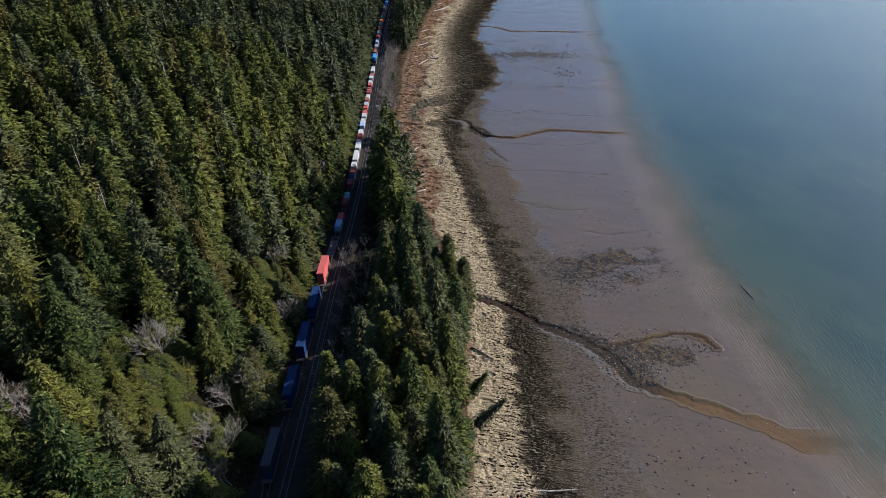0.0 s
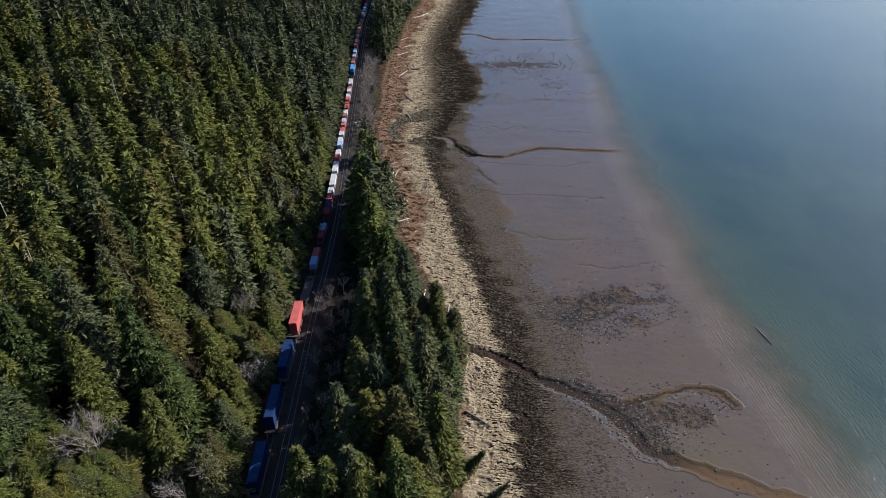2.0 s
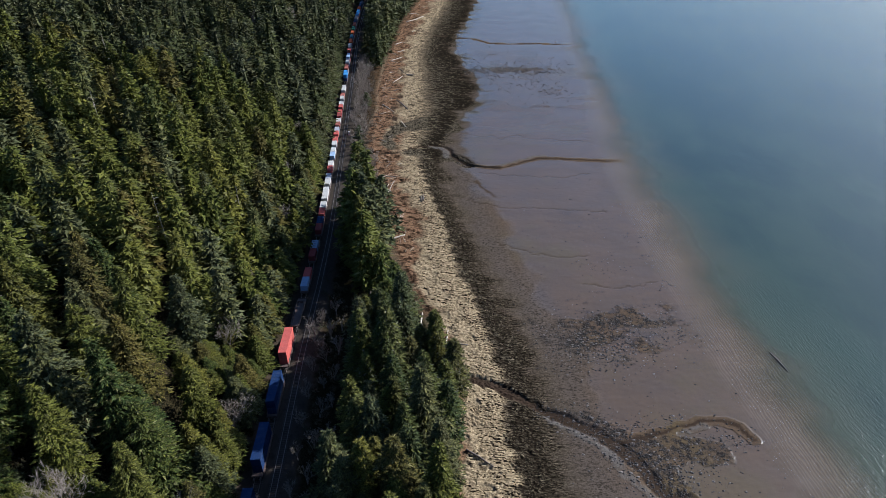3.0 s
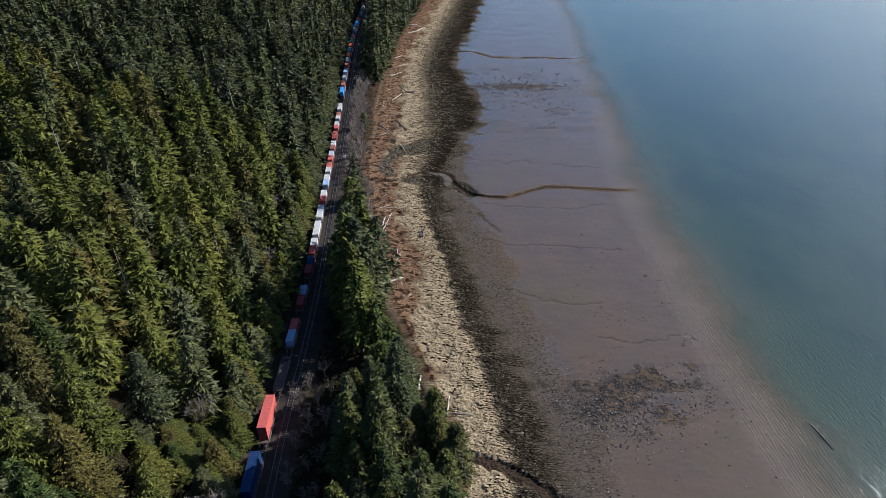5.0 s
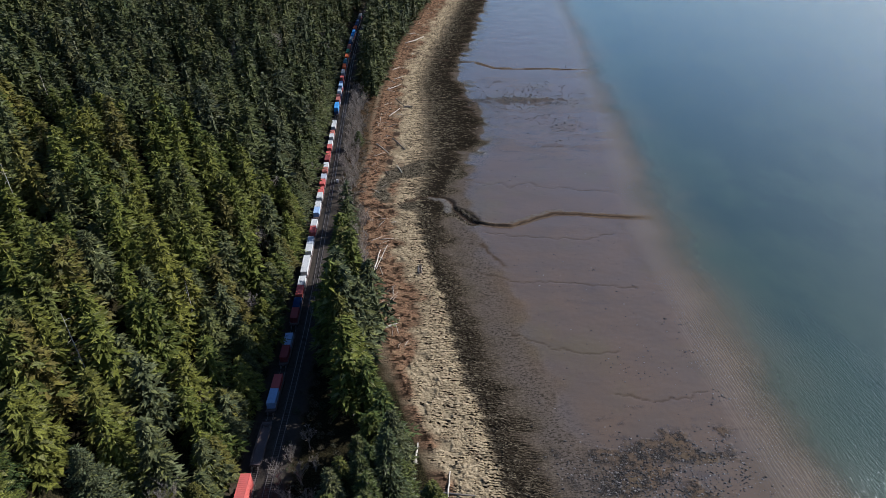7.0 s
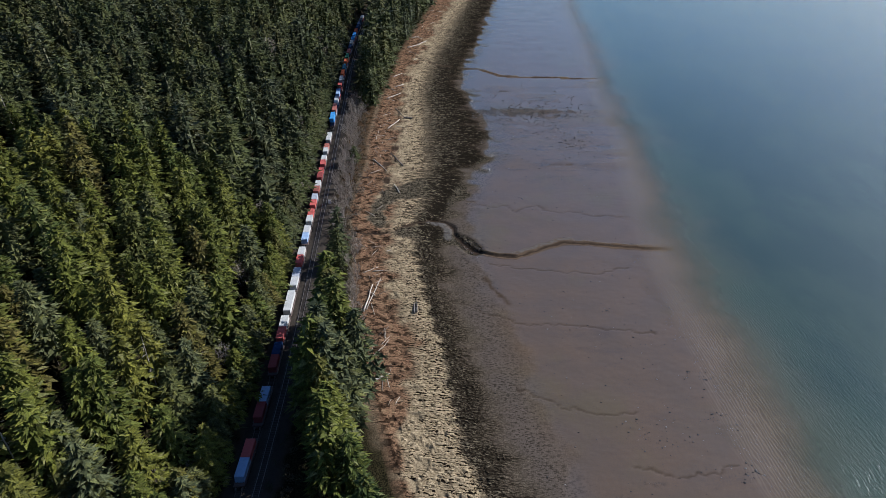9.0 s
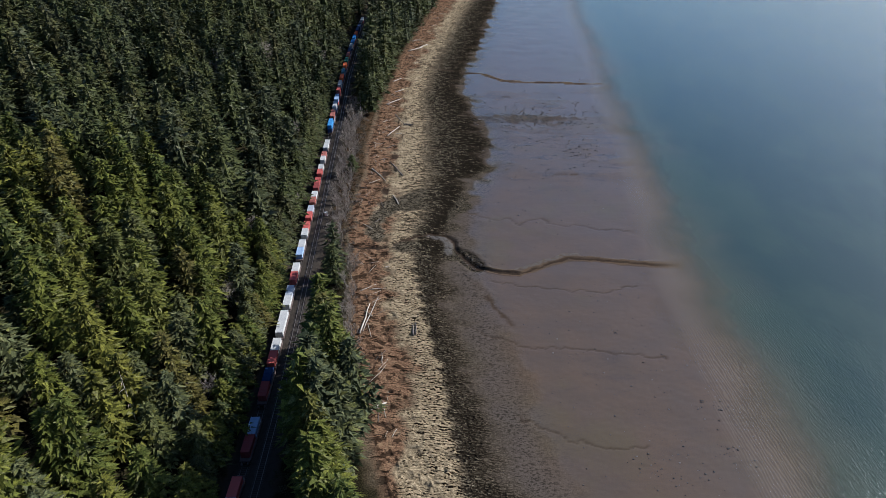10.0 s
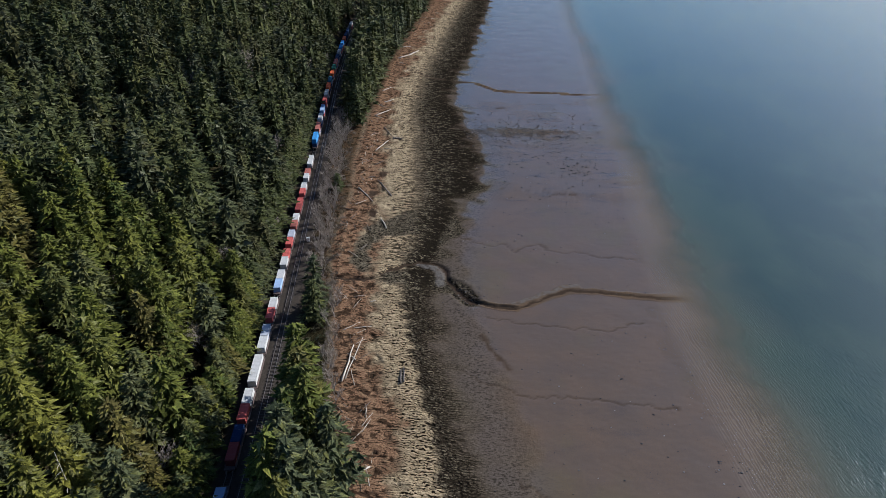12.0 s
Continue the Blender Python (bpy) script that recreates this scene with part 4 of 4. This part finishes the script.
RAIL_TOP = 5.3 + 0.3
for side in (0.0, SECOND):
    track = new("railway_track")
    tagged(track, "steel rails on dark wooden sleepers in grey ballast", "railway", "two parallel tracks", "structure")
    for off in (-0.755, 0.755):
        ribbon("rail", side + off, 0.075, RAIL_TOP - 0.18, RAIL_TOP, RAIL_STEEL, track)
    bar = block("sleeper", TIE, (-1.3, 1.3, -0.12, 0.12, 0, 0.2), bevel=0.02)
    first = 195.0 if side else 60.0
    verts, faces, count = [], [], 0
    for k, y in enumerate(np.arange(60.0, 640.0, 0.62)):
        x = float(TRACK(y)) + side
        turn = -math.degrees(math.atan((float(TRACK(y + 1)) - float(TRACK(y - 1))) / 2))
        if first <= y < first + 0.62 * (290 if side else 0):
            part("sleeper", bar, track, pose(x, y, 5.25, 0, 0, turn))
        else:
            c, s = math.cos(radians(turn)), math.sin(radians(turn))
            v = np.array([(a * c - b * s + x, a * s + b * c + y, z) for z in (5.25, 5.44) for a, b in ((-1.3, -0.12), (1.3, -0.12), (1.3, 0.12), (-1.3, 0.12))])
            verts.append(v)
            faces.append(np.array(((4, 5, 6, 7), (0, 1, 5, 4), (1, 2, 6, 5), (2, 3, 7, 6), (3, 0, 4, 7))) + count)
            count += 8
    tagged(part("sleepers", mesh_of("sleepers", np.concatenate(verts), np.concatenate(faces), TIE), track), kind="stuff")


# Wagons: low wells between two trucks.
def well_wagon():
    car = new("well_wagon")
    tagged(car, "dark brown low container wagon on steel trucks", "wagon", "wagons of the train")
    for sx in (-1, 1):
        part("side_sill", block("side_sill", CAR_PAINT, (sx * 1.36 - 0.07, sx * 1.36 + 0.07, -6.4, 6.4, 0.35, 1.25), (sx * 1.36 - 0.13, sx * 1.36 + 0.13, -6.4, 6.4, 1.18, 1.28)), car)
    part("floor", block("floor", CAR_PAINT, (-1.3, 1.3, -6.3, 6.3, 0.3, 0.42), (-1.3, 1.3, -6.35, -6.2, 0.3, 0.9), (-1.3, 1.3, 6.2, 6.35, 0.3, 0.9)), car)
    wheel = bmesh.new()
    bmesh.ops.create_cone(wheel, cap_ends=True, segments=14, radius1=0.45, radius2=0.42, depth=0.13, matrix=Matrix.Rotation(radians(90), 4, "Y"))
    wheel = mesh_from("wheel", wheel, RAIL_STEEL)
    for sy in (-1, 1):
        part("end_platform", block("end_platform", CAR_PAINT, (-1.35, 1.35, sy * 7.0 - 0.62, sy * 7.0 + 0.62, 0.98, 1.12), (-0.2, 0.2, sy * 7.5 - 0.35, sy * 7.5 + 0.35, 0.75, 1.0), (-1.35, 1.35, sy * 7.5 - 0.06, sy * 7.5 + 0.06, 1.1, 1.3)), car)
        truck = part("truck", block("truck", STEEL, (-1.05, -0.85, sy * 7.0 - 1.15, sy * 7.0 + 1.15, 0.38, 0.72), (0.85, 1.05, sy * 7.0 - 1.15, sy * 7.0 + 1.15, 0.38, 0.72), (-0.9, 0.9, sy * 7.0 - 0.2, sy * 7.0 + 0.2, 0.45, 0.98)), car)
        for wy in (-0.85, 0.85):
            for wx in (-0.76, 0.76):
                part("wheel", wheel, truck, pose(wx, sy * 7.0 + wy, 0.45))
    return car


def ribbed(length, tall=2.59, wide=2.44):
    """One long wall of a shipping container with its pressed ribs, on the +x side."""
    bm = bmesh.new()
    ribs = int(length / 0.56)
    pitch = (length - 0.3) / ribs
    prof = []
    for k in range(ribs):
        y = -length / 2 + 0.15 + k * pitch
        prof += [(wide / 2, y), (wide / 2, y + pitch * 0.4), (wide / 2 - 0.05, y + pitch * 0.55), (wide / 2 - 0.05, y + pitch * 0.85)]
    prof.append((wide / 2, length / 2 - 0.15))
    rows = [[bm.verts.new((x - dx, y, z)) for x, y in prof] for dx, z in ((0, 0.12), (0, tall - 0.1), (0.03, tall - 0.1), (0.03, 0.12))]
    for a in range(4):
        for i in range(len(prof) - 1):
            bm.faces.new((rows[a][i], rows[a][i + 1], rows[(a + 1) % 4][i + 1], rows[(a + 1) % 4][i]))
    return bm


KITS = {}


def container_kit(length, colour):
    if (length, colour) not in KITS:
        m, tall, wide = BOX_PAINT[colour], 2.59, 2.44
        roof = bmesh.new()
        n = int(length / 0.6)
        pitch = (length - 0.16) / n
        prof = []
        for k in range(n):
            y = -length / 2 + 0.08 + k * pitch
            prof += [(y, 0.0), (y + pitch * 0.2, 0.0), (y + pitch * 0.25, 0.025), (y + pitch * 0.8, 0.025), (y + pitch * 0.85, 0.0)]
        prof.append((length / 2 - 0.08, 0.0))
        rows = [[roof.verts.new((x, y, tall - 0.04 + h + dz)) for y, h in prof] for x, dz in ((wide / 2 - 0.05, 0), (-wide / 2 + 0.05, 0), (-wide / 2 + 0.05, -0.05), (wide / 2 - 0.05, -0.05))]
        for a in range(4):
            for i in range(len(prof) - 1):
                roof.faces.new((rows[a][i], rows[a][i + 1], rows[(a + 1) % 4][i + 1], rows[(a + 1) % 4][i]))
        KITS[length, colour] = (
            mesh_from("side_wall", ribbed(length), m), mesh_from("roof", roof, m),
            block("end_wall", m, (-wide / 2 + 0.08, wide / 2 - 0.08, length / 2 - 0.1, length / 2 - 0.04, 0.1, tall - 0.05)),
            block("floor", STEEL, (-wide / 2 + 0.06, wide / 2 - 0.06, -length / 2 + 0.08, length / 2 - 0.08, 0.02, 0.11)),
            block("long_rail", m, (-0.06, 0.01, -length / 2 + 0.1, length / 2 - 0.1, 0, 0.12)),
            block("door", m, (-0.57, 0.57, -0.03, 0.03, 0.12, tall - 0.12), (-0.3, -0.26, -0.06, -0.03, 0.1, tall - 0.1), (0.26, 0.3, -0.06, -0.03, 0.1, tall - 0.1)),
            block("corner_post", m, (-0.08, 0.08, -0.08, 0.08, 0.0, tall), (-0.09, 0.09, -0.09, 0.09, 0.0, 0.12), (-0.09, 0.09, -0.09, 0.09, tall - 0.12, tall + 0.004)),
        )
    return KITS[length, colour]


WORDS = {"white": "weathered white", "pale": "pale blue", "sky": "bright blue", "navy": "dark navy blue", "brown": "rusty brown", "teal": "blue-green", "charcoal": "dark charcoal"}


def container(length, colour, m, stacked=False):
    wall, roof, end, floor, rail, door, post = container_kit(length, colour)
    box = new("shipping_container")
    part("roof", roof, box)
    part("end_wall", end, box)
    part("floor", floor, box)
    for sx in (-1, 1):
        part("side_wall", wall, box, pose(0, 0, 0, 0, 0, 0 if sx > 0 else 180))
        for z in (0, 2.47):
            part("long_rail", rail, box, pose(1.22 * sx, 0, z, 0, 0, 0 if sx > 0 else 180))
        part("door", door, box, pose(sx * 0.585, -length / 2 + 0.06, 0))
        for sy in (-1, 1):
            part("corner_post", post, box, pose(sx * 1.135, sy * (length / 2 - 0.09), 0))
    box.matrix_basis = m
    size = "short" if length < 7 else "long"
    on = "stacked on another container" if stacked else "resting in a rail wagon"
    tagged(box, f"{WORDS.get(colour, colour)} {size} corrugated shipping container {on}", "container", "containers of the train")


# Loads along the train: nearer end, then one colour for a long box, two for a pair of short ones; None is an empty wagon.
LOADS = [(64, "charcoal"), (83, "charcoal"), (205, None), (223.7, "pale", "red"), (243.3, "maroon", "pale"),
         (263.4, "maroon", "blue"), (277.2, "red", "white"), (292, "white"), (307, "white", "grey"), (322.4, "red", "white"), (340.2, "pale", "white"), (355.6, "white", "red"),
         (370.9, "red", "grey"), (385.6, "brown", "white"), (401, "maroon", "red"), (417.5, "red", "white"), (434.5, "white", "brown"), (452, "white")]
STACKS = ["sky", "brown", "white", "pale", "red", "white", "orange", "teal", "orange", "green", "brown", "navy", "white", "sky", "sky", "orange", "navy", "navy", "charcoal", "white"]
UNDER = ["navy", "blue", "blue", "navy", "red", "navy", "grey", "blue", "red", "maroon"]
pattern = well_wagon()
used = False


def on_track(y, z):
    turn = -math.degrees(math.atan((float(TRACK(y + 6)) - float(TRACK(y - 6))) / 12))
    return pose(float(TRACK(y)), y, z, 0, 0, turn)


def wagon_at(y):
    global used
    m = on_track(y, RAIL_TOP)
    if used:
        copy_thing(pattern, m)
    else:
        pattern.matrix_basis, used = m, True


FLOOR = RAIL_TOP + 0.42
for near_end, *colours in LOADS:
    middle = near_end + 6.1
    wagon_at(middle)
    if colours[0] is None:
        continue
    if len(colours) == 1:
        container(12.19, colours[0], on_track(middle, FLOOR))
    else:
        for k, c in enumerate(colours):
            container(6.05, c, on_track(middle + (k * 2 - 1) * 3.06, FLOOR))
TWO_HIGH = [(102.7 + 6.1, "charcoal"), (126.0 + 6.1, "blue"), (146.2 + 6.1, "blue"), (165.6 + 6.1, "blue"), (185.4 + 6.1, "red")]
for k, (middle, c) in enumerate(TWO_HIGH + [(486 + 16.4 * n, c) for n, c in enumerate(STACKS)]):
    wagon_at(middle)
    container(12.19, UNDER[k % 10], on_track(middle, FLOOR))
    container(12.19, c, on_track(middle, FLOOR + 2.6), True)

# Lineside cabinet.
cab = new("equipment_cabinet")
cab.matrix_basis = pose(float(TRACK(379)) + 6.9, 379, 5.15, 0, 0, 6)
part("body", block("body", CABINET, (-0.6, 0.6, -0.5, 0.5, 0.12, 1.75), bevel=0.03), cab)
part("roof", block("roof", CABINET, (-0.68, 0.68, -0.58, 0.58, 1.75, 1.83), bevel=0.02), cab)
part("plinth", block("plinth", STEEL, (-0.55, 0.55, -0.45, 0.45, 0, 0.12)), cab)
part("door", block("door", CABINET, (-0.5, 0.5, -0.53, -0.5, 0.2, 1.65), (0.36, 0.42, -0.56, -0.53, 0.85, 1.05)), cab)
tagged(cab, "pale grey metal lineside cabinet beside the rails", "cabinet")


# ---- beach ----
def log(x0, y0, x1, y1, girth, material=DRIFT, seed=0, roots=False):
    r = random.Random(seed * 31 + int(x0 * 10) + int(y0))
    a, b = Vector((x0, y0, height(x0, y0) + girth * 0.7)), Vector((x1, y1, height(x1, y1) + girth * 0.5))
    mid = a.lerp(b, 0.5)
    mid.z = max(mid.z, height(mid.x, mid.y) + girth * 0.6)
    side = (b - a).cross(Vector((0, 0, 1))).normalized()
    base = a.copy()
    bend = min(1.0, (b - a).length / 14)
    pts = [a, a.lerp(mid, 0.5) + side * r.uniform(-0.2, 0.2) * bend, mid + side * r.uniform(-0.35, 0.35) * bend, mid.lerp(b, 0.5) + side * r.uniform(-0.2, 0.2) * bend, b]
    bm = bmesh.new()
    girth = girth * 0.8
    tube_into(bm, [p - base for p in pts], (girth * 1.15, girth, girth * 0.9, girth * 0.75, girth * 0.5), 8)
    for _ in range(r.randint(1, 3)):
        p = pts[2].lerp(pts[4], r.random()) - base
        q = p + Vector((r.uniform(-1, 1), r.uniform(-1, 1), r.uniform(0.2, 0.8))) * girth * 2.2
        tube_into(bm, (p, p.lerp(q, 0.5), q), (girth * 0.3, girth * 0.24, girth * 0.12), 4)
    if roots:
        for k in range(7):
            q = Vector((r.uniform(-1, 1), r.uniform(-1, 1), r.uniform(-0.2, 1))) * girth * 3.2
            tube_into(bm, (Vector((0, 0, 0)), q * 0.5, q), (girth * 0.5, girth * 0.32, girth * 0.1), 4)
    ob = new("driftwood_log", mesh_from("driftwood_log", bm, material, True))
    ob.matrix_basis = Matrix.Translation(base)
    tone = "bleached pale" if material == DRIFT else "dark wet"
    tagged(ob, f"{tone} driftwood log lying on the grassy beach", "log", "driftwood on the beach")


for k, (x0, y0, x1, y1, girth, tone) in enumerate((
    (-27.1, 295.5, -25.4, 313, 0.36, 0), (-26.2, 297, -22.8, 317, 0.22, 0), (-21.6, 260.4, -15.7, 264.3, 0.5, 0), (-18.4, 281.4, -19, 287, 0.16, 0),
    (-19.9, 424.5, -27.8, 441.9, 0.4, 1), (-36.1, 430.6, -28, 417.2, 0.35, 0), (-36.4, 537, -27.6, 553, 0.4, 0), (-31.7, 479.4, -25.6, 496.7, 0.35, 0), (-22, 499.5, -17.8, 499.6, 0.8, 1),
    (-20.1, 696.5, -12.2, 712.8, 0.5, 0), (-29.2, 683, -17.8, 698.5, 0.5, 0), (-29.7, 518.5, -24.3, 504, 0.3, 1), (-8.5, 204, -7.9, 211, 0.4, 0), (-0.2, 193.8, 0.6, 202, 0.3, 0),
    (-6.1, 195.2, 6.7, 194.5, 0.36, 1), (4.1, 152.6, 10.8, 147.8, 0.33, 1), (-20, 392, -23, 401, 0.35, 0), (-9.3, 296, -9.6, 302.5, 0.35, 1), (-8.4, 296.5, -8.6, 303, 0.3, 1),
    (-33, 566, -27, 572, 0.4, 0), (-36, 590, -30, 600, 0.35, 0), (-27, 722, -20, 728, 0.5, 0))):
    log(x0, y0, x1, y1, girth, DARK_WOOD if tone else DRIFT, k, k in (8, 2, 12))
pick = random.Random(4)
for k in range(50):
    y = pick.uniform(270, 560) if k < 28 else pick.uniform(560, 900)
    x = float(EDGE(y)) + pick.uniform(0.5, 13) * (0.8 if y < 330 else 1)
    a, length = pick.uniform(0.2, 2.9), pick.uniform(2, 8)
    log(x, y, x + math.cos(a) * length, y + math.sin(a) * length, pick.uniform(0.1, 0.2), DARK_WOOD if pick.random() < 0.4 else DRIFT, k)


for k in range(58):
    y = pick.uniform(248, 345) if k < 22 else pick.uniform(385, 545)
    x = float(EDGE(y)) + pick.uniform(0.5, 7.5)
    a, length = pick.gauss(1.45, 0.5), pick.uniform(2.5, 7)
    log(x, y, x + math.cos(a) * length, y + math.sin(a) * length, pick.uniform(0.06, 0.12), DARK_WOOD if pick.random() < 0.3 else DRIFT, k + 100)


# Driftwood afloat.
bm = bmesh.new()
tube_into(bm, ((0, 9, 0.05), (0.7, 5, 0.12), (1.3, 0, 0.02)), (0.2, 0.3, 0.16), 7)
for p, q in (((0.3, 7, 0.1), (1.6, 8.4, 0.7)), ((0.6, 5.6, 0.1), (-0.5, 6.6, 0.6)), ((0.8, 4, 0.1), (2.0, 5.2, 0.5)), ((0.1, 8.4, 0.1), (-0.8, 9.6, 0.5))):
    tube_into(bm, (p, Vector(p).lerp(Vector(q), 0.5), q), (0.09, 0.07, 0.03), 4)
afloat = new("floating_log", mesh_from("floating_log", bm, DARK_WOOD, True))
afloat.matrix_basis = pose(103.4, 183.4, -0.02)
tagged(afloat, "dark waterlogged tree trunk with stubs floating in shallow water", "log")


# Stones on the mud.
def stones(name, rows, label):
    base = np.array([(1, 0, 0), (0.3, 0.95, 0.1), (-0.8, 0.55, 0), (-0.8, -0.6, 0.1), (0.35, -0.9, 0), (0.1, 0.05, 0.75), (0, 0, -0.5)])
    tri = np.array([(0, 1, 5), (1, 2, 5), (2, 3, 5), (3, 4, 5), (4, 0, 5), (1, 0, 6), (2, 1, 6), (3, 2, 6), (4, 3, 6), (0, 4, 6)])
    rows = np.array(rows)
    z = land(rows[:, 0], rows[:, 1])[0]
    a = rng.random(len(rows)) * 6.3
    c, s = np.cos(a), np.sin(a)
    bx, by, bz = base.T
    jit = 0.75 + 0.5 * rng.random((len(rows), 7))
    X = rows[:, 0:1] + (c[:, None] * bx - s[:, None] * by) * rows[:, 2:3] * jit
    Y = rows[:, 1:2] + (s[:, None] * bx + c[:, None] * by) * rows[:, 2:3] * jit * 0.8
    Z = z[:, None] + bz * rows[:, 2:3] * 0.7
    V = np.stack([X, Y, Z], -1).reshape(-1, 3)
    F = (tri[None] + (np.arange(len(rows)) * 7)[:, None, None]).reshape(-1, 3)
    tagged(new(name, mesh_of(name, V, F, PEBBLE)), label, "stones", kind="stuff")


rows = []
for cx, cy, sx, sy, n in ((58, 202, 13, 6, 1000), (48, 194, 9, 6, 900), (74, 208, 5, 6, 250), (44, 204, 8, 8, 380), (30, 169, 8, 2.5, 260), (40, 162, 6, 3, 330), (48, 154, 5, 5, 480), (57, 150, 8, 5, 560), (54, 142, 4, 3, 180), (62, 164, 9, 3, 120),
                          (75, 160, 5, 3, 80), (58, 518, 22, 7, 560), (66, 540, 25, 18, 300), (62, 478, 22, 16, 160), (80, 470, 10, 25, 130), (14, 345, 4, 4, 120), (70, 300, 8, 20, 40), (60, 250, 18, 50, 60), (50, 118, 20, 12, 620), (82, 267, 2.5, 3, 26), (80.7, 249, 2.5, 2.5, 26), (80.3, 231, 3, 2.5, 40), (77, 157.5, 3.5, 1.6, 90), (62, 244, 5, 3, 50), (40, 522, 18, 10, 420), (56, 500, 24, 22, 260)):
    for _ in range(n):
        x, y = rng.normal(cx, sx), rng.normal(cy, sy)
        if x > float(DARK(y)) - 2 and x < float(WATERLINE(y)) + 3:
            rows.append((x, y, (0.12 + 0.34 * rng.random() ** 2.5) * (1.9 if y > 420 else 1)))
for _ in range(700):
    y = rng.uniform(100, 620)
    x = rng.uniform(float(DARK(y)), float(WATERLINE(y)))
    rows.append((x, y, (0.12 + 0.26 * rng.random() ** 2) * (1.6 if y > 380 else 1)))
stones("shore_stones", rows, "scattered small dark stones on wet mud")


# Tufts of dry sedge on the beach.
def tufts():
    n = 5000
    y = 92 + rng.random(n) ** 1.3 * 470
    e, d = EDGE(y), DARK(y)
    x = e + rng.random(n) * (d - e)
    z, masks = land(x, y)
    keep = (masks["gully"] < 0.35) & (masks["wet"] < 0.2) & (rng.random(n) < 0.08 + 0.9 * masks["tan"])
    x, y, z, dry = x[keep], y[keep], z[keep], masks["tan"][keep]
    n = len(x)
    tris = []
    for k in range(4):
        a = rng.random(n) * 6.3
        out, tall, w = 0.1 + 0.25 * rng.random(n), 0.1 + 0.22 * rng.random(n), 0.06 + 0.07 * rng.random(n)
        px, py = np.cos(a), np.sin(a)
        tris.append(np.stack([np.stack([x - py * w, y + px * w, z - 0.04], 1), np.stack([x + py * w, y - px * w, z - 0.04], 1), np.stack([x + px * out, y + py * out, z + tall], 1)], 1))
    v = np.concatenate(tris).reshape(-1, 3)
    s = Shader("dry_sedge", 0.85, 0.2)
    leaf = s.nodes.new("ShaderNodeNewGeometry").outputs["Random Per Island"]
    c = s.mix(leaf, (0.2, 0.155, 0.085), (0.46, 0.38, 0.23))
    s.colour(s.mix(s.mask("dry"), s.mix(leaf, (0.05, 0.042, 0.028), (0.15, 0.115, 0.07)), c))
    tagged(new("beach_grass", mesh_of("beach_grass", v, np.arange(len(v)).reshape(-1, 3), s.mat, dict(dry=np.tile(np.repeat(dry, 3), 4)))), "dry straw-coloured sedge tufts on the gullied beach", "grass", kind="stuff")


tufts()


# A fallen dead tree and leaning conifers at the beach's edge.
def fallen_tree():
    r = random.Random(8)
    bm = bmesh.new()
    tube_into(bm, ((0, 0, 0.5), (8, 0.3, 0.7), (16, 0.2, 0.6), (23, 1.0, 0.5)), (0.35, 0.28, 0.2, 0.07), 7)
    for k in range(34):
        x = r.uniform(4, 22)
        reach = r.uniform(0.8, 2.8) * (1.1 - x / 40)
        d = Vector((r.uniform(0.1, 0.9), r.uniform(-1, 1), r.uniform(-0.1, 0.9))).normalized() * reach
        p = Vector((x, 0.3, 0.62))
        tube_into(bm, (p, p + d * 0.5 + Vector((0, 0, 0.1)), p + d), (0.07, 0.05, 0.02), 4)
    ob = new("fallen_tree", mesh_from("fallen_tree", bm, DRIFT))
    ob.matrix_basis = pose(6.5, 101.5, height(14, 102) - 0.4, 0, 4, 2)
    tagged(ob, "fallen bleached tree with bare branches across the beach", "tree")


fallen_tree()
for x, y, tall, lean, turn in ((3, 119, 14, 46, -75), (2, 131, 12, 30, -95), (0.5, 171, 22, 3, -80)):
    m = pose(x, y, height(x, y) - 0.2, 0, 0, turn) @ pose(0, 0, 0, -lean)
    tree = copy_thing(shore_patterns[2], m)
    g = tall / 25.0
    wide = 0.5 * g + 0.2 if lean > 10 else 1.3 * g
    tree.matrix_basis = m @ Matrix.Diagonal((wide, wide, g, 1))
    tagged(tree, "leaning sparse conifer tipping out over the beach" if lean > 10 else "tall upright spruce at the beach edge beside the creek")
